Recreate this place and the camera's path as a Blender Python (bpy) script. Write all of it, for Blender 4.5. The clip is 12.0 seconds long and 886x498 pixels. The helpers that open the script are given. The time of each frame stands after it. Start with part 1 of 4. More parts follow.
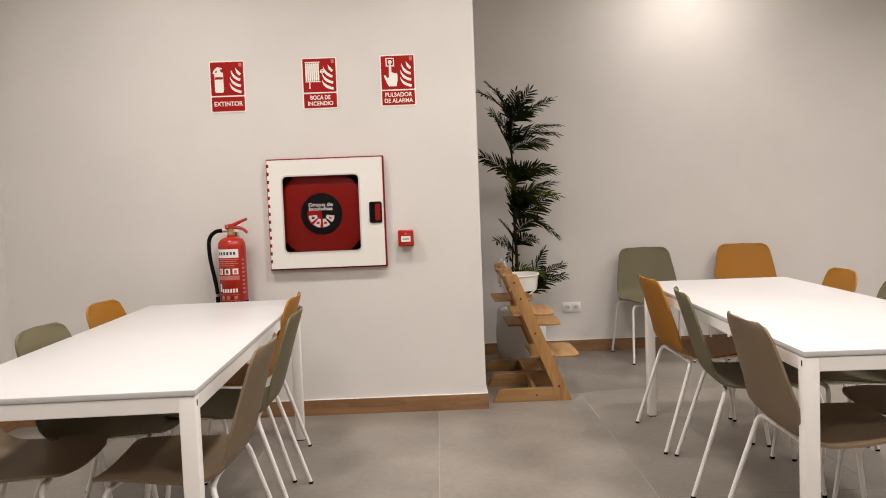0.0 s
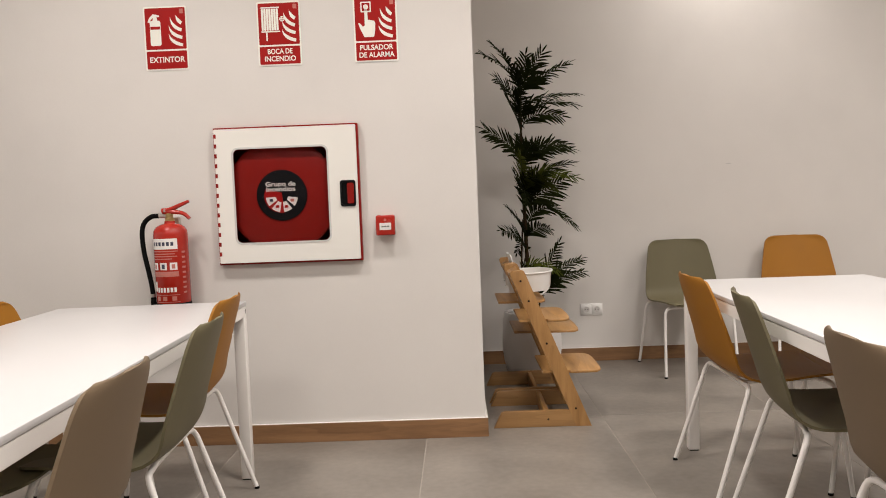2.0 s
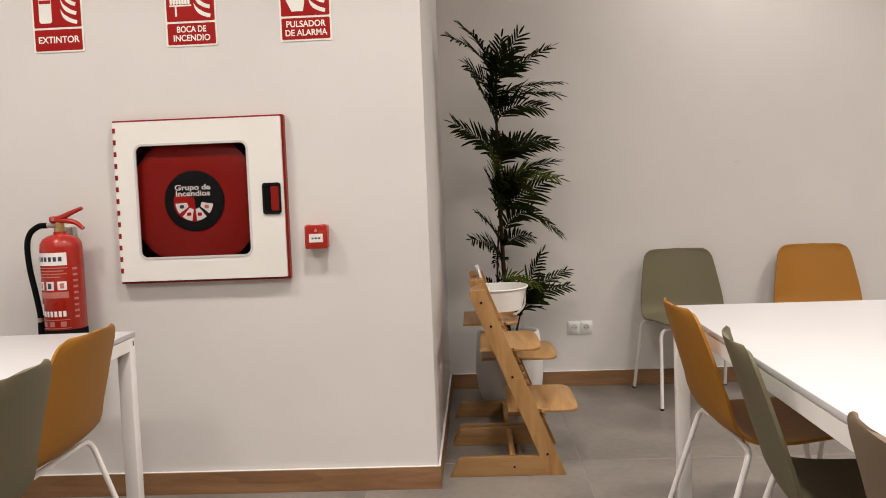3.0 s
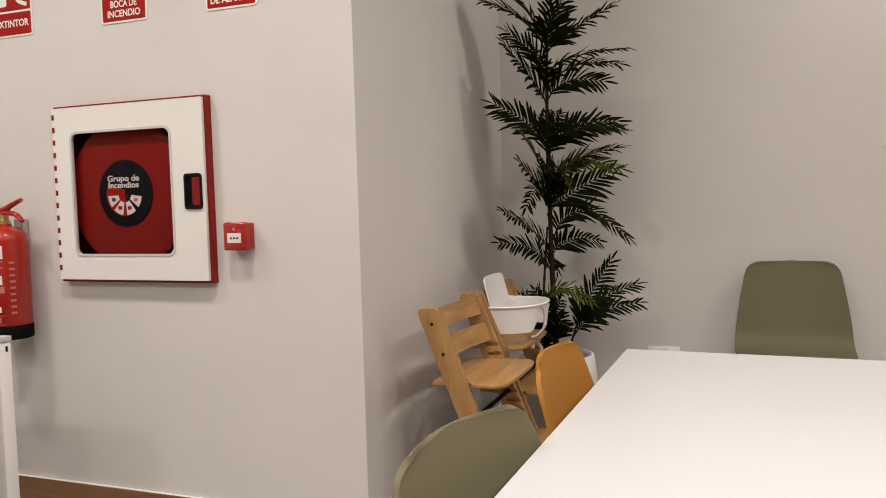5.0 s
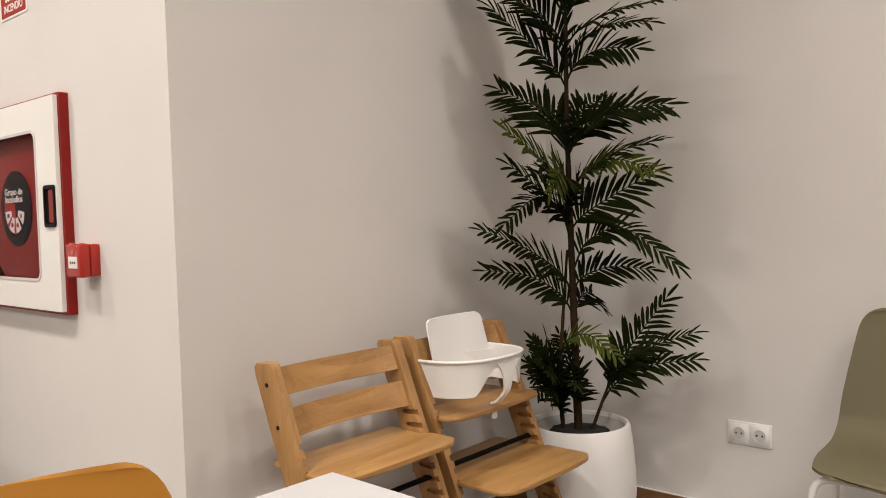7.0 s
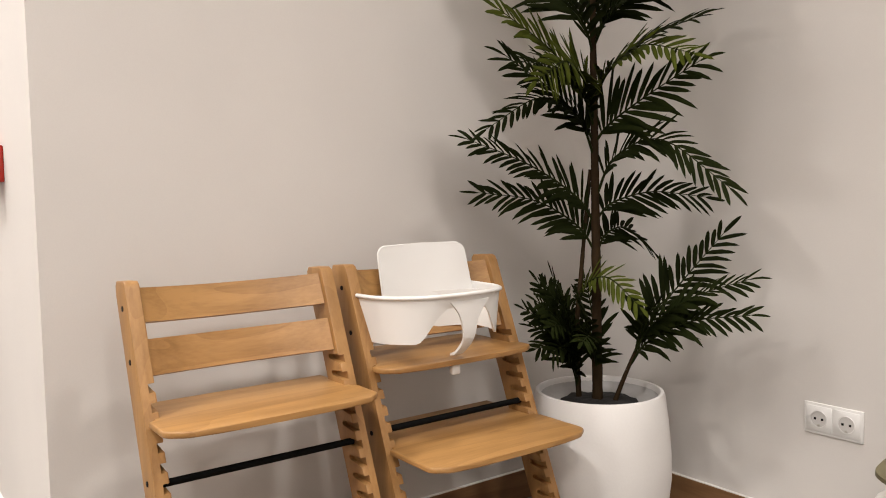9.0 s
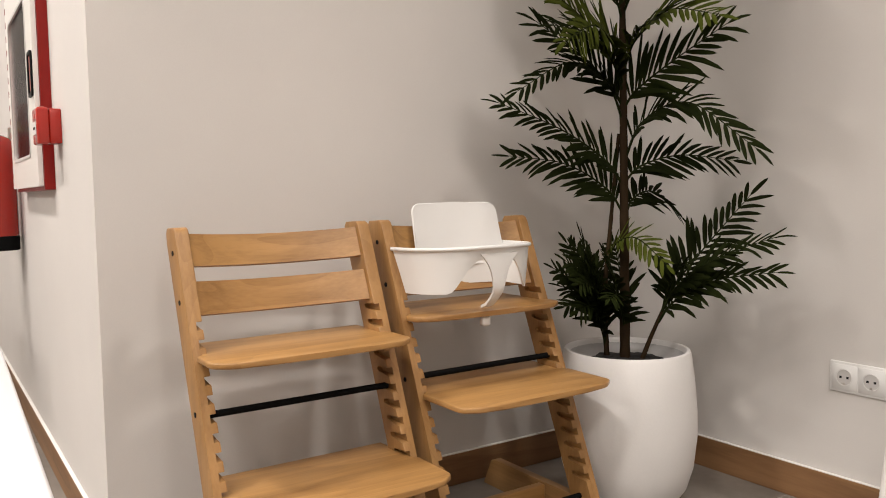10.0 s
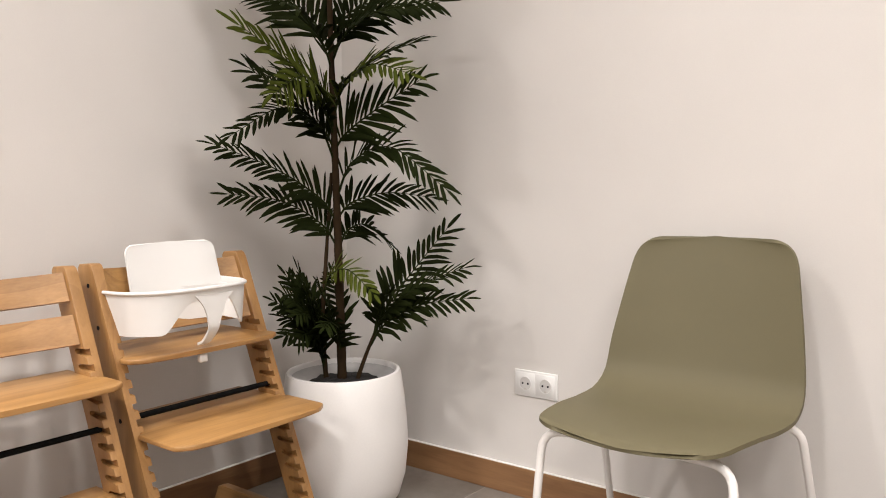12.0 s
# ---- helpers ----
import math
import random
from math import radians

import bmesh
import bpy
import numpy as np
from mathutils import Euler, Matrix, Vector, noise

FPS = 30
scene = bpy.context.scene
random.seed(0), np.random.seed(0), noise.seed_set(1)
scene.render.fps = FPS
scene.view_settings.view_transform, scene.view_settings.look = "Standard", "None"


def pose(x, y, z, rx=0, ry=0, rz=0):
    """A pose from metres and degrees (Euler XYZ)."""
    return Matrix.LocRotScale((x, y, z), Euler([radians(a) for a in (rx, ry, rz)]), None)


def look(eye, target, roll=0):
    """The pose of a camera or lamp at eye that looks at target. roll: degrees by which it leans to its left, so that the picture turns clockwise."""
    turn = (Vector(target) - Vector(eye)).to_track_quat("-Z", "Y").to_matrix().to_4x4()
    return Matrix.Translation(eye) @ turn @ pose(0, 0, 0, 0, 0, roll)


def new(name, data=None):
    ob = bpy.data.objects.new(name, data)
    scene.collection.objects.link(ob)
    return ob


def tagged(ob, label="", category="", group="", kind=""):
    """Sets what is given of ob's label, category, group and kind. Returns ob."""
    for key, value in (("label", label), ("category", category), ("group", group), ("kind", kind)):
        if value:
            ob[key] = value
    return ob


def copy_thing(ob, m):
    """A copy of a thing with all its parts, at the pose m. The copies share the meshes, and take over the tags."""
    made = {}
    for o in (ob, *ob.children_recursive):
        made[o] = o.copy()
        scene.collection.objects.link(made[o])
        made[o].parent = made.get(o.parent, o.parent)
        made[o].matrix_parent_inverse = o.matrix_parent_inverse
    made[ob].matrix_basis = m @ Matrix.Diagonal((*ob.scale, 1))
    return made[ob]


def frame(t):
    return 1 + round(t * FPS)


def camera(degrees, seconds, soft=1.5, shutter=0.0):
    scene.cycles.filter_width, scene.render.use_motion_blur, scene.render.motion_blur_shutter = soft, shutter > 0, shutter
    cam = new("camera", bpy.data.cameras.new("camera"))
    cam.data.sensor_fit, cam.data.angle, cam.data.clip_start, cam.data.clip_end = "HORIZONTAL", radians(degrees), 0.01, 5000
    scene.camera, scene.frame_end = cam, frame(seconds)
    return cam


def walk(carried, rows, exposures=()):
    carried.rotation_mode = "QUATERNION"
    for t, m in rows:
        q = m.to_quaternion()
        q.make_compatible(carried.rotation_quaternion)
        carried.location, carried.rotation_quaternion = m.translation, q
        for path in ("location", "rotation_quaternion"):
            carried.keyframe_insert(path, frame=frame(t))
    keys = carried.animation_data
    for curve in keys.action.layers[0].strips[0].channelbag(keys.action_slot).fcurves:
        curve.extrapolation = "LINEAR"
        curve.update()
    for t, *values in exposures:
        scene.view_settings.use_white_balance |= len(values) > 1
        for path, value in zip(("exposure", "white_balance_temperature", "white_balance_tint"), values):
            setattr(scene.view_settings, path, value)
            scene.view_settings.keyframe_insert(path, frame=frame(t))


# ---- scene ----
EXPOSURES = ((0.0, -0.32, 6420, 10), (3.0, -0.34, 6390, 10), (5.0, -0.47, 6450, 10), (6.5, -0.25, 6480, 10), (8.5, 0.13, 6370, 10), (9.5, 0.22, 6290, 10), (10.5, -0.08, 6440, 10), (11.3, 0.33, 6210, 10), (12.0, 0.47, 6150, 10))
cam = camera(58.5, 12.0, soft=1.0)
PATH = [
    (0, (-0.018, 0.418, 1.268), (-0.006, 2.414, 1.151), -2.2),
    (0.5, (0.029, 0.539, 1.256), (0.035, 2.535, 1.131), -2.1),
    (1, (0.053, 0.732, 1.22), (0.044, 2.727, 1.092), -2.1),
    (1.5, (0.075, 1.022, 1.208), (0.054, 3.018, 1.081), -2.1),
    (2, (0.137, 1.337, 1.177), (0.099, 3.332, 1.053), -2.2),
    (2.5, (0.249, 1.651, 1.191), (0.192, 3.646, 1.064), -2.1),
    (3, (0.432, 1.985, 1.199), (0.349, 3.979, 1.072), -2.2),
    (3.2, (0.523, 2.093, 1.213), (0.419, 4.086, 1.089), -2.3),
    (5, (1.432, 2.845, 1.176), (0.724, 4.711, 1.049), -1.6),
    (5.5, (1.728, 3.094, 1.176), (0.852, 4.887, 1.054), -1.7),
    (6, (1.904, 3.454, 1.21), (0.882, 5.169, 1.094), -1.6),
    (6.5, (2.021, 3.8, 1.214), (0.855, 5.42, 1.095), -1.5),
    (6.7, (2.075, 3.937, 1.182), (0.842, 5.509, 1.09), -1.7),
    (8.3, (2.056, 4.806, 1.111), (0.528, 6.087, 0.953), -0.8),
    (8.5, (2.071, 4.861, 1.062), (0.513, 6.107, 0.918), -1.0),
    (9, (2.087, 4.908, 0.968), (0.477, 6.088, 0.831), -1.0),
    (9.5, (2.119, 4.897, 0.879), (0.474, 6.026, 0.741), -1.0),
    (10, (2.162, 4.867, 0.872), (0.5, 5.971, 0.73), -0.9),
    (10.5, (2.216, 4.833, 0.902), (0.561, 5.945, 0.757), -1.0),
    (11, (2.264, 4.841, 0.96), (0.652, 6.012, 0.796), -0.9),
    (11.5, (2.297, 4.827, 0.984), (0.828, 6.175, 0.827), -1.0),
    (12, (2.353, 4.85, 0.984), (1.101, 6.402, 0.825), -1.0),
]
walk(cam, [(t, look(eye, target, roll)) for t, eye, target, roll in PATH], EXPOSURES)

# ---- world and light ----
world = bpy.data.worlds.new("world")
scene.world = world
world.use_nodes = True
world.node_tree.nodes["Background"].inputs[0].default_value = (0.9, 0.85, 0.8, 1)
world.node_tree.nodes["Background"].inputs[1].default_value = 0.02

CEILING = 3.3
LAMP_POWER = 39.0
# each lamp: where it hangs and how far it is dimmed
LAMPS = [(2.05, 6.17, 0.56), (3.7, 5.10, 0.66), (-1.5, 4.0, 0.75), (0.2, 4.0, 0.80), (1.9, 4.0, 0.65), (3.6, 4.0, 0.8),
         (-1.5, 2.0, 0.68), (0.2, 2.0, 0.75), (1.9, 2.0, 0.75), (3.6, 2.0, 0.8), (-0.8, 0.0, 0.8), (1.9, 0.0, 0.8)]


# ---- materials ----
def material(name, colour, rough=0.5, metal=0.0, vary=0.08, scale=6.0, fine=120.0, bump=0.05, stretch=(1, 1, 1), coat=0.0, spread=0.0):
    """A surface with broad stains, fine grain and fine relief, at real size. spread: how far alike pieces differ."""
    m = bpy.data.materials.new(name)
    m.use_nodes = True
    nt = m.node_tree
    b = nt.nodes["Principled BSDF"]
    n, link = nt.nodes.new, nt.links.new
    co, mp = n("ShaderNodeTexCoord"), n("ShaderNodeMapping")
    mp.inputs["Scale"].default_value = stretch
    link(co.outputs["Object"], mp.inputs["Vector"])
    broad, grain = n("ShaderNodeTexNoise"), n("ShaderNodeTexNoise")
    broad.inputs["Scale"].default_value, broad.inputs["Detail"].default_value = scale, 5
    grain.inputs["Scale"].default_value, grain.inputs["Detail"].default_value = fine, 3
    link(mp.outputs[0], broad.inputs["Vector"])
    link(mp.outputs[0], grain.inputs["Vector"])
    add = n("ShaderNodeMath")
    add.operation = "MULTIPLY_ADD"
    link(grain.outputs["Fac"], add.inputs[0])
    add.inputs[1].default_value = 0.35
    link(broad.outputs["Fac"], add.inputs[2])
    ramp = n("ShaderNodeMapRange")
    ramp.inputs["From Min"].default_value, ramp.inputs["From Max"].default_value = 0.4, 0.95
    ramp.inputs["To Min"].default_value, ramp.inputs["To Max"].default_value = 1 - vary, 1 + vary
    link(add.outputs[0], ramp.inputs["Value"])
    mul = n("ShaderNodeVectorMath")
    mul.operation = "SCALE"
    mul.inputs[0].default_value = colour[:3]
    last = ramp.outputs[0]
    if spread:
        info, ran = n("ShaderNodeObjectInfo"), n("ShaderNodeMapRange")
        ran.inputs["To Min"].default_value, ran.inputs["To Max"].default_value = 1 - spread, 1 + spread
        link(info.outputs["Random"], ran.inputs["Value"])
        mm = n("ShaderNodeMath")
        mm.operation = "MULTIPLY"
        link(last, mm.inputs[0])
        link(ran.outputs[0], mm.inputs[1])
        last = mm.outputs[0]
    link(last, mul.inputs["Scale"])
    link(mul.outputs[0], b.inputs["Base Color"])
    rr = n("ShaderNodeMapRange")
    rr.inputs["To Min"].default_value, rr.inputs["To Max"].default_value = max(0.02, rough - 0.08), min(1, rough + 0.08)
    link(broad.outputs["Fac"], rr.inputs["Value"])
    link(rr.outputs[0], b.inputs["Roughness"])
    b.inputs["Metallic"].default_value = metal
    b.inputs["Coat Weight"].default_value = coat
    if bump:
        bp = n("ShaderNodeBump")
        bp.inputs["Strength"].default_value, bp.inputs["Distance"].default_value = bump, 0.002
        link(grain.outputs["Fac"], bp.inputs["Height"])
        link(bp.outputs[0], b.inputs["Normal"])
    return m


def wood(name, light, dark, along, rough=0.45, scale=9.0):
    """Wood whose grain runs along one axis (0, 1, 2) of the thing."""
    m = bpy.data.materials.new(name)
    m.use_nodes = True
    nt = m.node_tree
    b = nt.nodes["Principled BSDF"]
    n, link = nt.nodes.new, nt.links.new
    co, mp, info = n("ShaderNodeTexCoord"), n("ShaderNodeMapping"), n("ShaderNodeObjectInfo")
    s = [scale] * 3
    s[along] = scale * 0.09
    mp.inputs["Scale"].default_value = s
    link(co.outputs["Object"], mp.inputs["Vector"])
    shift = n("ShaderNodeVectorMath")
    shift.operation = "ADD"
    link(mp.outputs[0], shift.inputs[0])
    off = n("ShaderNodeVectorMath")
    off.operation = "SCALE"
    off.inputs[0].default_value = (17, 31, 23)
    link(info.outputs["Random"], off.inputs["Scale"])
    link(off.outputs[0], shift.inputs[1])
    figure, pores = n("ShaderNodeTexNoise"), n("ShaderNodeTexNoise")
    figure.inputs["Scale"].default_value, figure.inputs["Detail"].default_value, figure.inputs["Distortion"].default_value = 1.6, 6, 1.2
    pores.inputs["Scale"].default_value, pores.inputs["Detail"].default_value = 22, 4
    link(shift.outputs[0], figure.inputs["Vector"])
    link(shift.outputs[0], pores.inputs["Vector"])
    add = n("ShaderNodeMath")
    add.operation = "MULTIPLY_ADD"
    add.inputs[1].default_value = 0.3
    link(pores.outputs["Fac"], add.inputs[0])
    link(figure.outputs["Fac"], add.inputs[2])
    # growth rings, cut into cathedral arches where the board crosses them
    ring, fold, thin = n("ShaderNodeTexNoise"), n("ShaderNodeMath"), n("ShaderNodeMath")
    ring.inputs["Scale"].default_value, ring.inputs["Detail"].default_value, ring.inputs["Distortion"].default_value = 0.55, 1.5, 0.5
    link(shift.outputs[0], ring.inputs["Vector"])
    fold.operation, thin.operation = "MULTIPLY", "FRACT"
    fold.inputs[1].default_value = 11.0
    link(ring.outputs["Fac"], fold.inputs[0])
    link(fold.outputs[0], thin.inputs[0])
    band = n("ShaderNodeMath")
    band.operation = "MULTIPLY_ADD"
    band.inputs[1].default_value = -0.13
    link(thin.outputs[0], band.inputs[0])
    link(add.outputs[0], band.inputs[2])
    add = band
    ramp = n("ShaderNodeValToRGB")
    ramp.color_ramp.elements[0].position, ramp.color_ramp.elements[0].color = 0.32, dark
    ramp.color_ramp.elements[1].position, ramp.color_ramp.elements[1].color = 0.74, light
    link(add.outputs[0], ramp.inputs[0])
    link(ramp.outputs[0], b.inputs["Base Color"])
    b.inputs["Roughness"].default_value = rough
    bp = n("ShaderNodeBump")
    bp.inputs["Strength"].default_value, bp.inputs["Distance"].default_value = 0.06, 0.002
    link(pores.outputs["Fac"], bp.inputs["Height"])
    link(bp.outputs[0], b.inputs["Normal"])
    return m


PAINT = material("wall_paint", (0.66, 0.63, 0.60, 1), 0.75, vary=0.04, scale=2.2, fine=260, bump=0.08)
# pale colour of the light line painted along the skirting tops
EDGE_HIGHLIGHT = material("painted_edge_highlight", (0.78, 0.76, 0.73, 1), 0.5, vary=0.03, scale=9, fine=120, bump=0.05)
CEIL = material("ceiling_paint", (0.70, 0.68, 0.66, 1), 0.8, vary=0.02, scale=1.0, fine=200, bump=0.05)
TILE = material("grey_porcelain", (0.200, 0.177, 0.153, 1), 0.40, vary=0.30, scale=2.6, fine=30, bump=0.04, spread=0.04)
GROUT = material("pale_grout", (0.31, 0.28, 0.245, 1), 0.9, vary=0.1, scale=12, fine=300, bump=0.2)
OAK_X = wood("oak_along_x", (0.285, 0.152, 0.068, 1), (0.17, 0.085, 0.036, 1), 0, 0.5)
OAK_Y = wood("oak_along_y", (0.285, 0.152, 0.068, 1), (0.17, 0.085, 0.036, 1), 1, 0.5)
BEECH_Y = wood("beech_along_y", (0.425, 0.232, 0.080, 1), (0.235, 0.115, 0.034, 1), 1, 0.4)
# legs and runners: the same beech, darkened to paint in their shade
BEECH_Z_SHADED = wood("shaded_beech_along_z", (0.385, 0.209, 0.074, 1), (0.25, 0.125, 0.040, 1), 2, 0.45)
BEECH_X_SHADED = wood("shaded_beech_along_x", (0.33, 0.182, 0.069, 1), (0.21, 0.110, 0.038, 1), 0, 0.4)
TABLE = material("white_laminate", (0.54, 0.53, 0.53, 1), 0.32, vary=0.012, scale=2, fine=300, bump=0.02)
WHITE_METAL = material("white_powder_coat", (0.80, 0.77, 0.74, 1), 0.38, vary=0.02, scale=8, fine=400, bump=0.06)
WHITE_PLASTIC = material("white_plastic", (0.78, 0.77, 0.75, 1), 0.32, vary=0.012, scale=9, fine=300, bump=0.01)
OLIVE = material("olive_plastic", (0.132, 0.115, 0.066, 1), 0.55, vary=0.03, scale=5, fine=500, bump=0.05)
MUSTARD = material("mustard_plastic", (0.31, 0.132, 0.014, 1), 0.55, vary=0.03, scale=5, fine=500, bump=0.05)
TAUPE = material("taupe_plastic", (0.180, 0.130, 0.082, 1), 0.55, vary=0.03, scale=5, fine=500, bump=0.05)
BLACK = material("black_plastic", (0.012, 0.012, 0.013, 1), 0.4, vary=0.1, scale=20, bump=0.0)
RUBBER = material("black_rubber", (0.006, 0.006, 0.006, 1), 0.7, vary=0.1, scale=20)
RED_PAINT = material("red_enamel", (0.36, 0.015, 0.007, 1), 0.25, vary=0.04, scale=10, fine=300, bump=0.02, coat=0.06)
RED_DARK = material("dark_red_enamel", (0.225, 0.009, 0.006, 1), 0.34, vary=0.05, scale=6, fine=200, bump=0.0)
RED_SIGN = material("red_sign_print", (0.32, 0.007, 0.006, 1), 0.4, vary=0.03, scale=8, fine=300, bump=0.01)
SIGN_WHITE = material("luminescent_white", (0.80, 0.79, 0.72, 1), 0.4, vary=0.02, scale=8, fine=300, bump=0.01)
PRINT_WHITE = material("white_print", (0.78, 0.75, 0.72, 1), 0.4, vary=0.02, scale=30)
PRINT_PINK = material("faded_print", (0.47, 0.15, 0.12, 1), 0.4, vary=0.1, scale=60)
PRINT_BLUE = material("dark_blue_print", (0.03, 0.03, 0.06, 1), 0.4, vary=0.05, scale=30)
CAB_WHITE = material("white_cabinet_enamel", (0.78, 0.76, 0.715, 1), 0.35, vary=0.015, scale=4, fine=300, bump=0.04)
STEEL = material("worn_steel", (0.55, 0.52, 0.48, 1), 0.35, metal=1.0, vary=0.1, scale=30)
BRASS = material("brass_fitting", (0.55, 0.40, 0.18, 1), 0.35, metal=1.0, vary=0.1, scale=30)
POT = material("white_glazed_pot", (0.76, 0.74, 0.72, 1), 0.62, vary=0.03, scale=5, fine=160, bump=0.12)
POT_IN = material("grey_pot_lining", (0.45, 0.44, 0.43, 1), 0.6, vary=0.12, scale=9, fine=60, bump=0.2)
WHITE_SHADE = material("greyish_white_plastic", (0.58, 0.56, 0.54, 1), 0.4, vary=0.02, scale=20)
SOIL = material("black_soil", (0.010, 0.009, 0.008, 1), 0.9, vary=0.5, scale=40, fine=150, bump=1.0)
BARK = material("palm_bark", (0.030, 0.019, 0.010, 1), 0.75, vary=0.35, scale=30, fine=120, bump=0.6, stretch=(1, 1, 0.3))
LEAF = material("palm_leaf", (0.0105, 0.0140, 0.0034, 1), 0.7, vary=0.25, scale=14, fine=90, bump=0.05, spread=0.3)
# same leaf, brightened for lit fronds: the light is in the colour
LEAF_LIT = material("lit_palm_leaf", (0.046, 0.056, 0.008, 1), 0.65, vary=0.25, scale=14, fine=90, bump=0.05, spread=0.2)
STEM = material("palm_stem", (0.014, 0.018, 0.005, 1), 0.5, vary=0.2, scale=20)
for leafy in (LEAF, LEAF_LIT, RUBBER, STEM, BARK, BLACK):
    leafy.node_tree.nodes["Principled BSDF"].inputs["Specular IOR Level"].default_value = 0.03


for matt in (OLIVE, MUSTARD, TAUPE, TABLE, RED_SIGN, RED_DARK):
    matt.node_tree.nodes["Principled BSDF"].inputs["Specular IOR Level"].default_value = 0.22


def clear_sheet(name):
    """A thin clear plastic sheet: see-through, with a mirror gloss that grows at a slant."""
    m = bpy.data.materials.new(name)
    m.use_nodes = True
    nt = m.node_tree
    nt.nodes.remove(nt.nodes["Principled BSDF"])
    clear, gloss, mix, slant = (nt.nodes.new(k) for k in ("ShaderNodeBsdfTransparent", "ShaderNodeBsdfGlossy", "ShaderNodeMixShader", "ShaderNodeFresnel"))
    clear.inputs["Color"].default_value = (0.90, 0.88, 0.88, 1)
    gloss.inputs["Roughness"].default_value = 0.12
    slant.inputs["IOR"].default_value = 1.035
    nt.links.new(slant.outputs[0], mix.inputs[0])
    nt.links.new(clear.outputs[0], mix.inputs[1])
    nt.links.new(gloss.outputs[0], mix.inputs[2])
    nt.links.new(mix.outputs[0], nt.nodes["Material Output"].inputs["Surface"])
    return m


def glow(name, colour, strength):
    m = bpy.data.materials.new(name)
    m.use_nodes = True
    b = m.node_tree.nodes["Principled BSDF"]
    b.inputs["Base Color"].default_value = (0.8, 0.8, 0.8, 1)
    b.inputs["Emission Color"].default_value = colour
    b.inputs["Emission Strength"].default_value = strength
    return m


PLEXI = clear_sheet("clear_plexiglass")
GLOW = glow("lit_diffuser", (1.0, 0.90, 0.78, 1), 18.0)


# ---- mesh helpers ----
def part(name, bm, mat, parent=None, label="", smooth=None):
    """Links a bmesh as one mesh object, under a thing or a part if given. smooth: edges flatter than this many degrees are rounded."""
    bmesh.ops.recalc_face_normals(bm, faces=bm.faces[:])
    me = bpy.data.meshes.new(name)
    if smooth is not None:
        for f in bm.faces:
            f.smooth = True
        for e in bm.edges:
            e.smooth = len(e.link_faces) == 2 and e.calc_face_angle(0) < radians(smooth)
    bm.to_mesh(me)
    bm.free()
    for one in (mat if isinstance(mat, (list, tuple)) else [mat]):
        me.materials.append(one)
    ob = new(name, me)
    if parent:
        ob.parent = parent
    if label:
        ob["label"] = label
    return ob


def thing(name, at, label, category, group="", kind=""):
    ob = new(name)
    ob.empty_display_size = 0.1
    ob.matrix_basis = at
    return tagged(ob, label, category, group, kind)


def box(lo, hi, bevel=0.0, segments=2, bm=None):
    bm = bm or bmesh.new()
    lo, hi = Vector(lo), Vector(hi)
    m = Matrix.Translation((lo + hi) / 2) @ Matrix.Diagonal((*(hi - lo), 1))
    made = bmesh.ops.create_cube(bm, size=1, matrix=m)["verts"]
    if bevel:
        edges = list({e for v in made for e in v.link_edges})
        bmesh.ops.bevel(bm, geom=edges, offset=bevel, segments=segments, profile=0.5, affect="EDGES")
    return bm


def sweep(points, radius, sides=10, bm=None, taper=None, flat=1.0):
    """A round bar along a smooth line of points, with closed ends."""
    bm = bm or bmesh.new()
    pts = [Vector(p) for p in points]
    rings, side = [], None
    for i, p in enumerate(pts):
        d = (pts[min(i + 1, len(pts) - 1)] - pts[max(i - 1, 0)]).normalized()
        if side is None:
            side = d.cross(Vector((0, 0, 1)) if abs(d.z) < 0.9 else Vector((0, 1, 0))).normalized()
        side = (side - d * side.dot(d)).normalized()
        up = d.cross(side)
        r = radius * (taper(i / (len(pts) - 1)) if taper else 1)
        rings.append([bm.verts.new(p + (side * math.cos(a) + up * math.sin(a) * flat) * r) for a in (2 * math.pi * k / sides for k in range(sides))])
    for a, b in zip(rings, rings[1:]):
        for k in range(sides):
            bm.faces.new((a[k], a[(k + 1) % sides], b[(k + 1) % sides], b[k]))
    bm.faces.new(rings[0][::-1])
    bm.faces.new(rings[-1])
    return bm


def curve(points, steps=8):
    """A smooth line through points (Catmull-Rom)."""
    p = [Vector(q) for q in points]
    p = [p[0] * 2 - p[1]] + p + [p[-1] * 2 - p[-2]]
    out = []
    for i in range(1, len(p) - 2):
        for k in range(steps):
            t = k / steps
            out.append(0.5 * (2 * p[i] + (p[i + 1] - p[i - 1]) * t + (2 * p[i - 1] - 5 * p[i] + 4 * p[i + 1] - p[i + 2]) * t * t + (3 * p[i] - p[i - 1] - 3 * p[i + 1] + p[i + 2]) * t ** 3))
    return out + [p[-2]]


def bend(points, radius, steps=5):
    """A line of straight runs whose corners are rounded."""
    p = [Vector(q) for q in points]
    out = [p[0]]
    for a, b, c in zip(p, p[1:], p[2:]):
        u, v = (a - b).normalized(), (c - b).normalized()
        s, e = b + u * min(radius, (a - b).length * 0.49), b + v * min(radius, (c - b).length * 0.49)
        for k in range(steps + 1):
            t = k / steps
            out.append(s * (1 - t) ** 2 + b * 2 * t * (1 - t) + e * t * t)
    return out + [p[-1]]


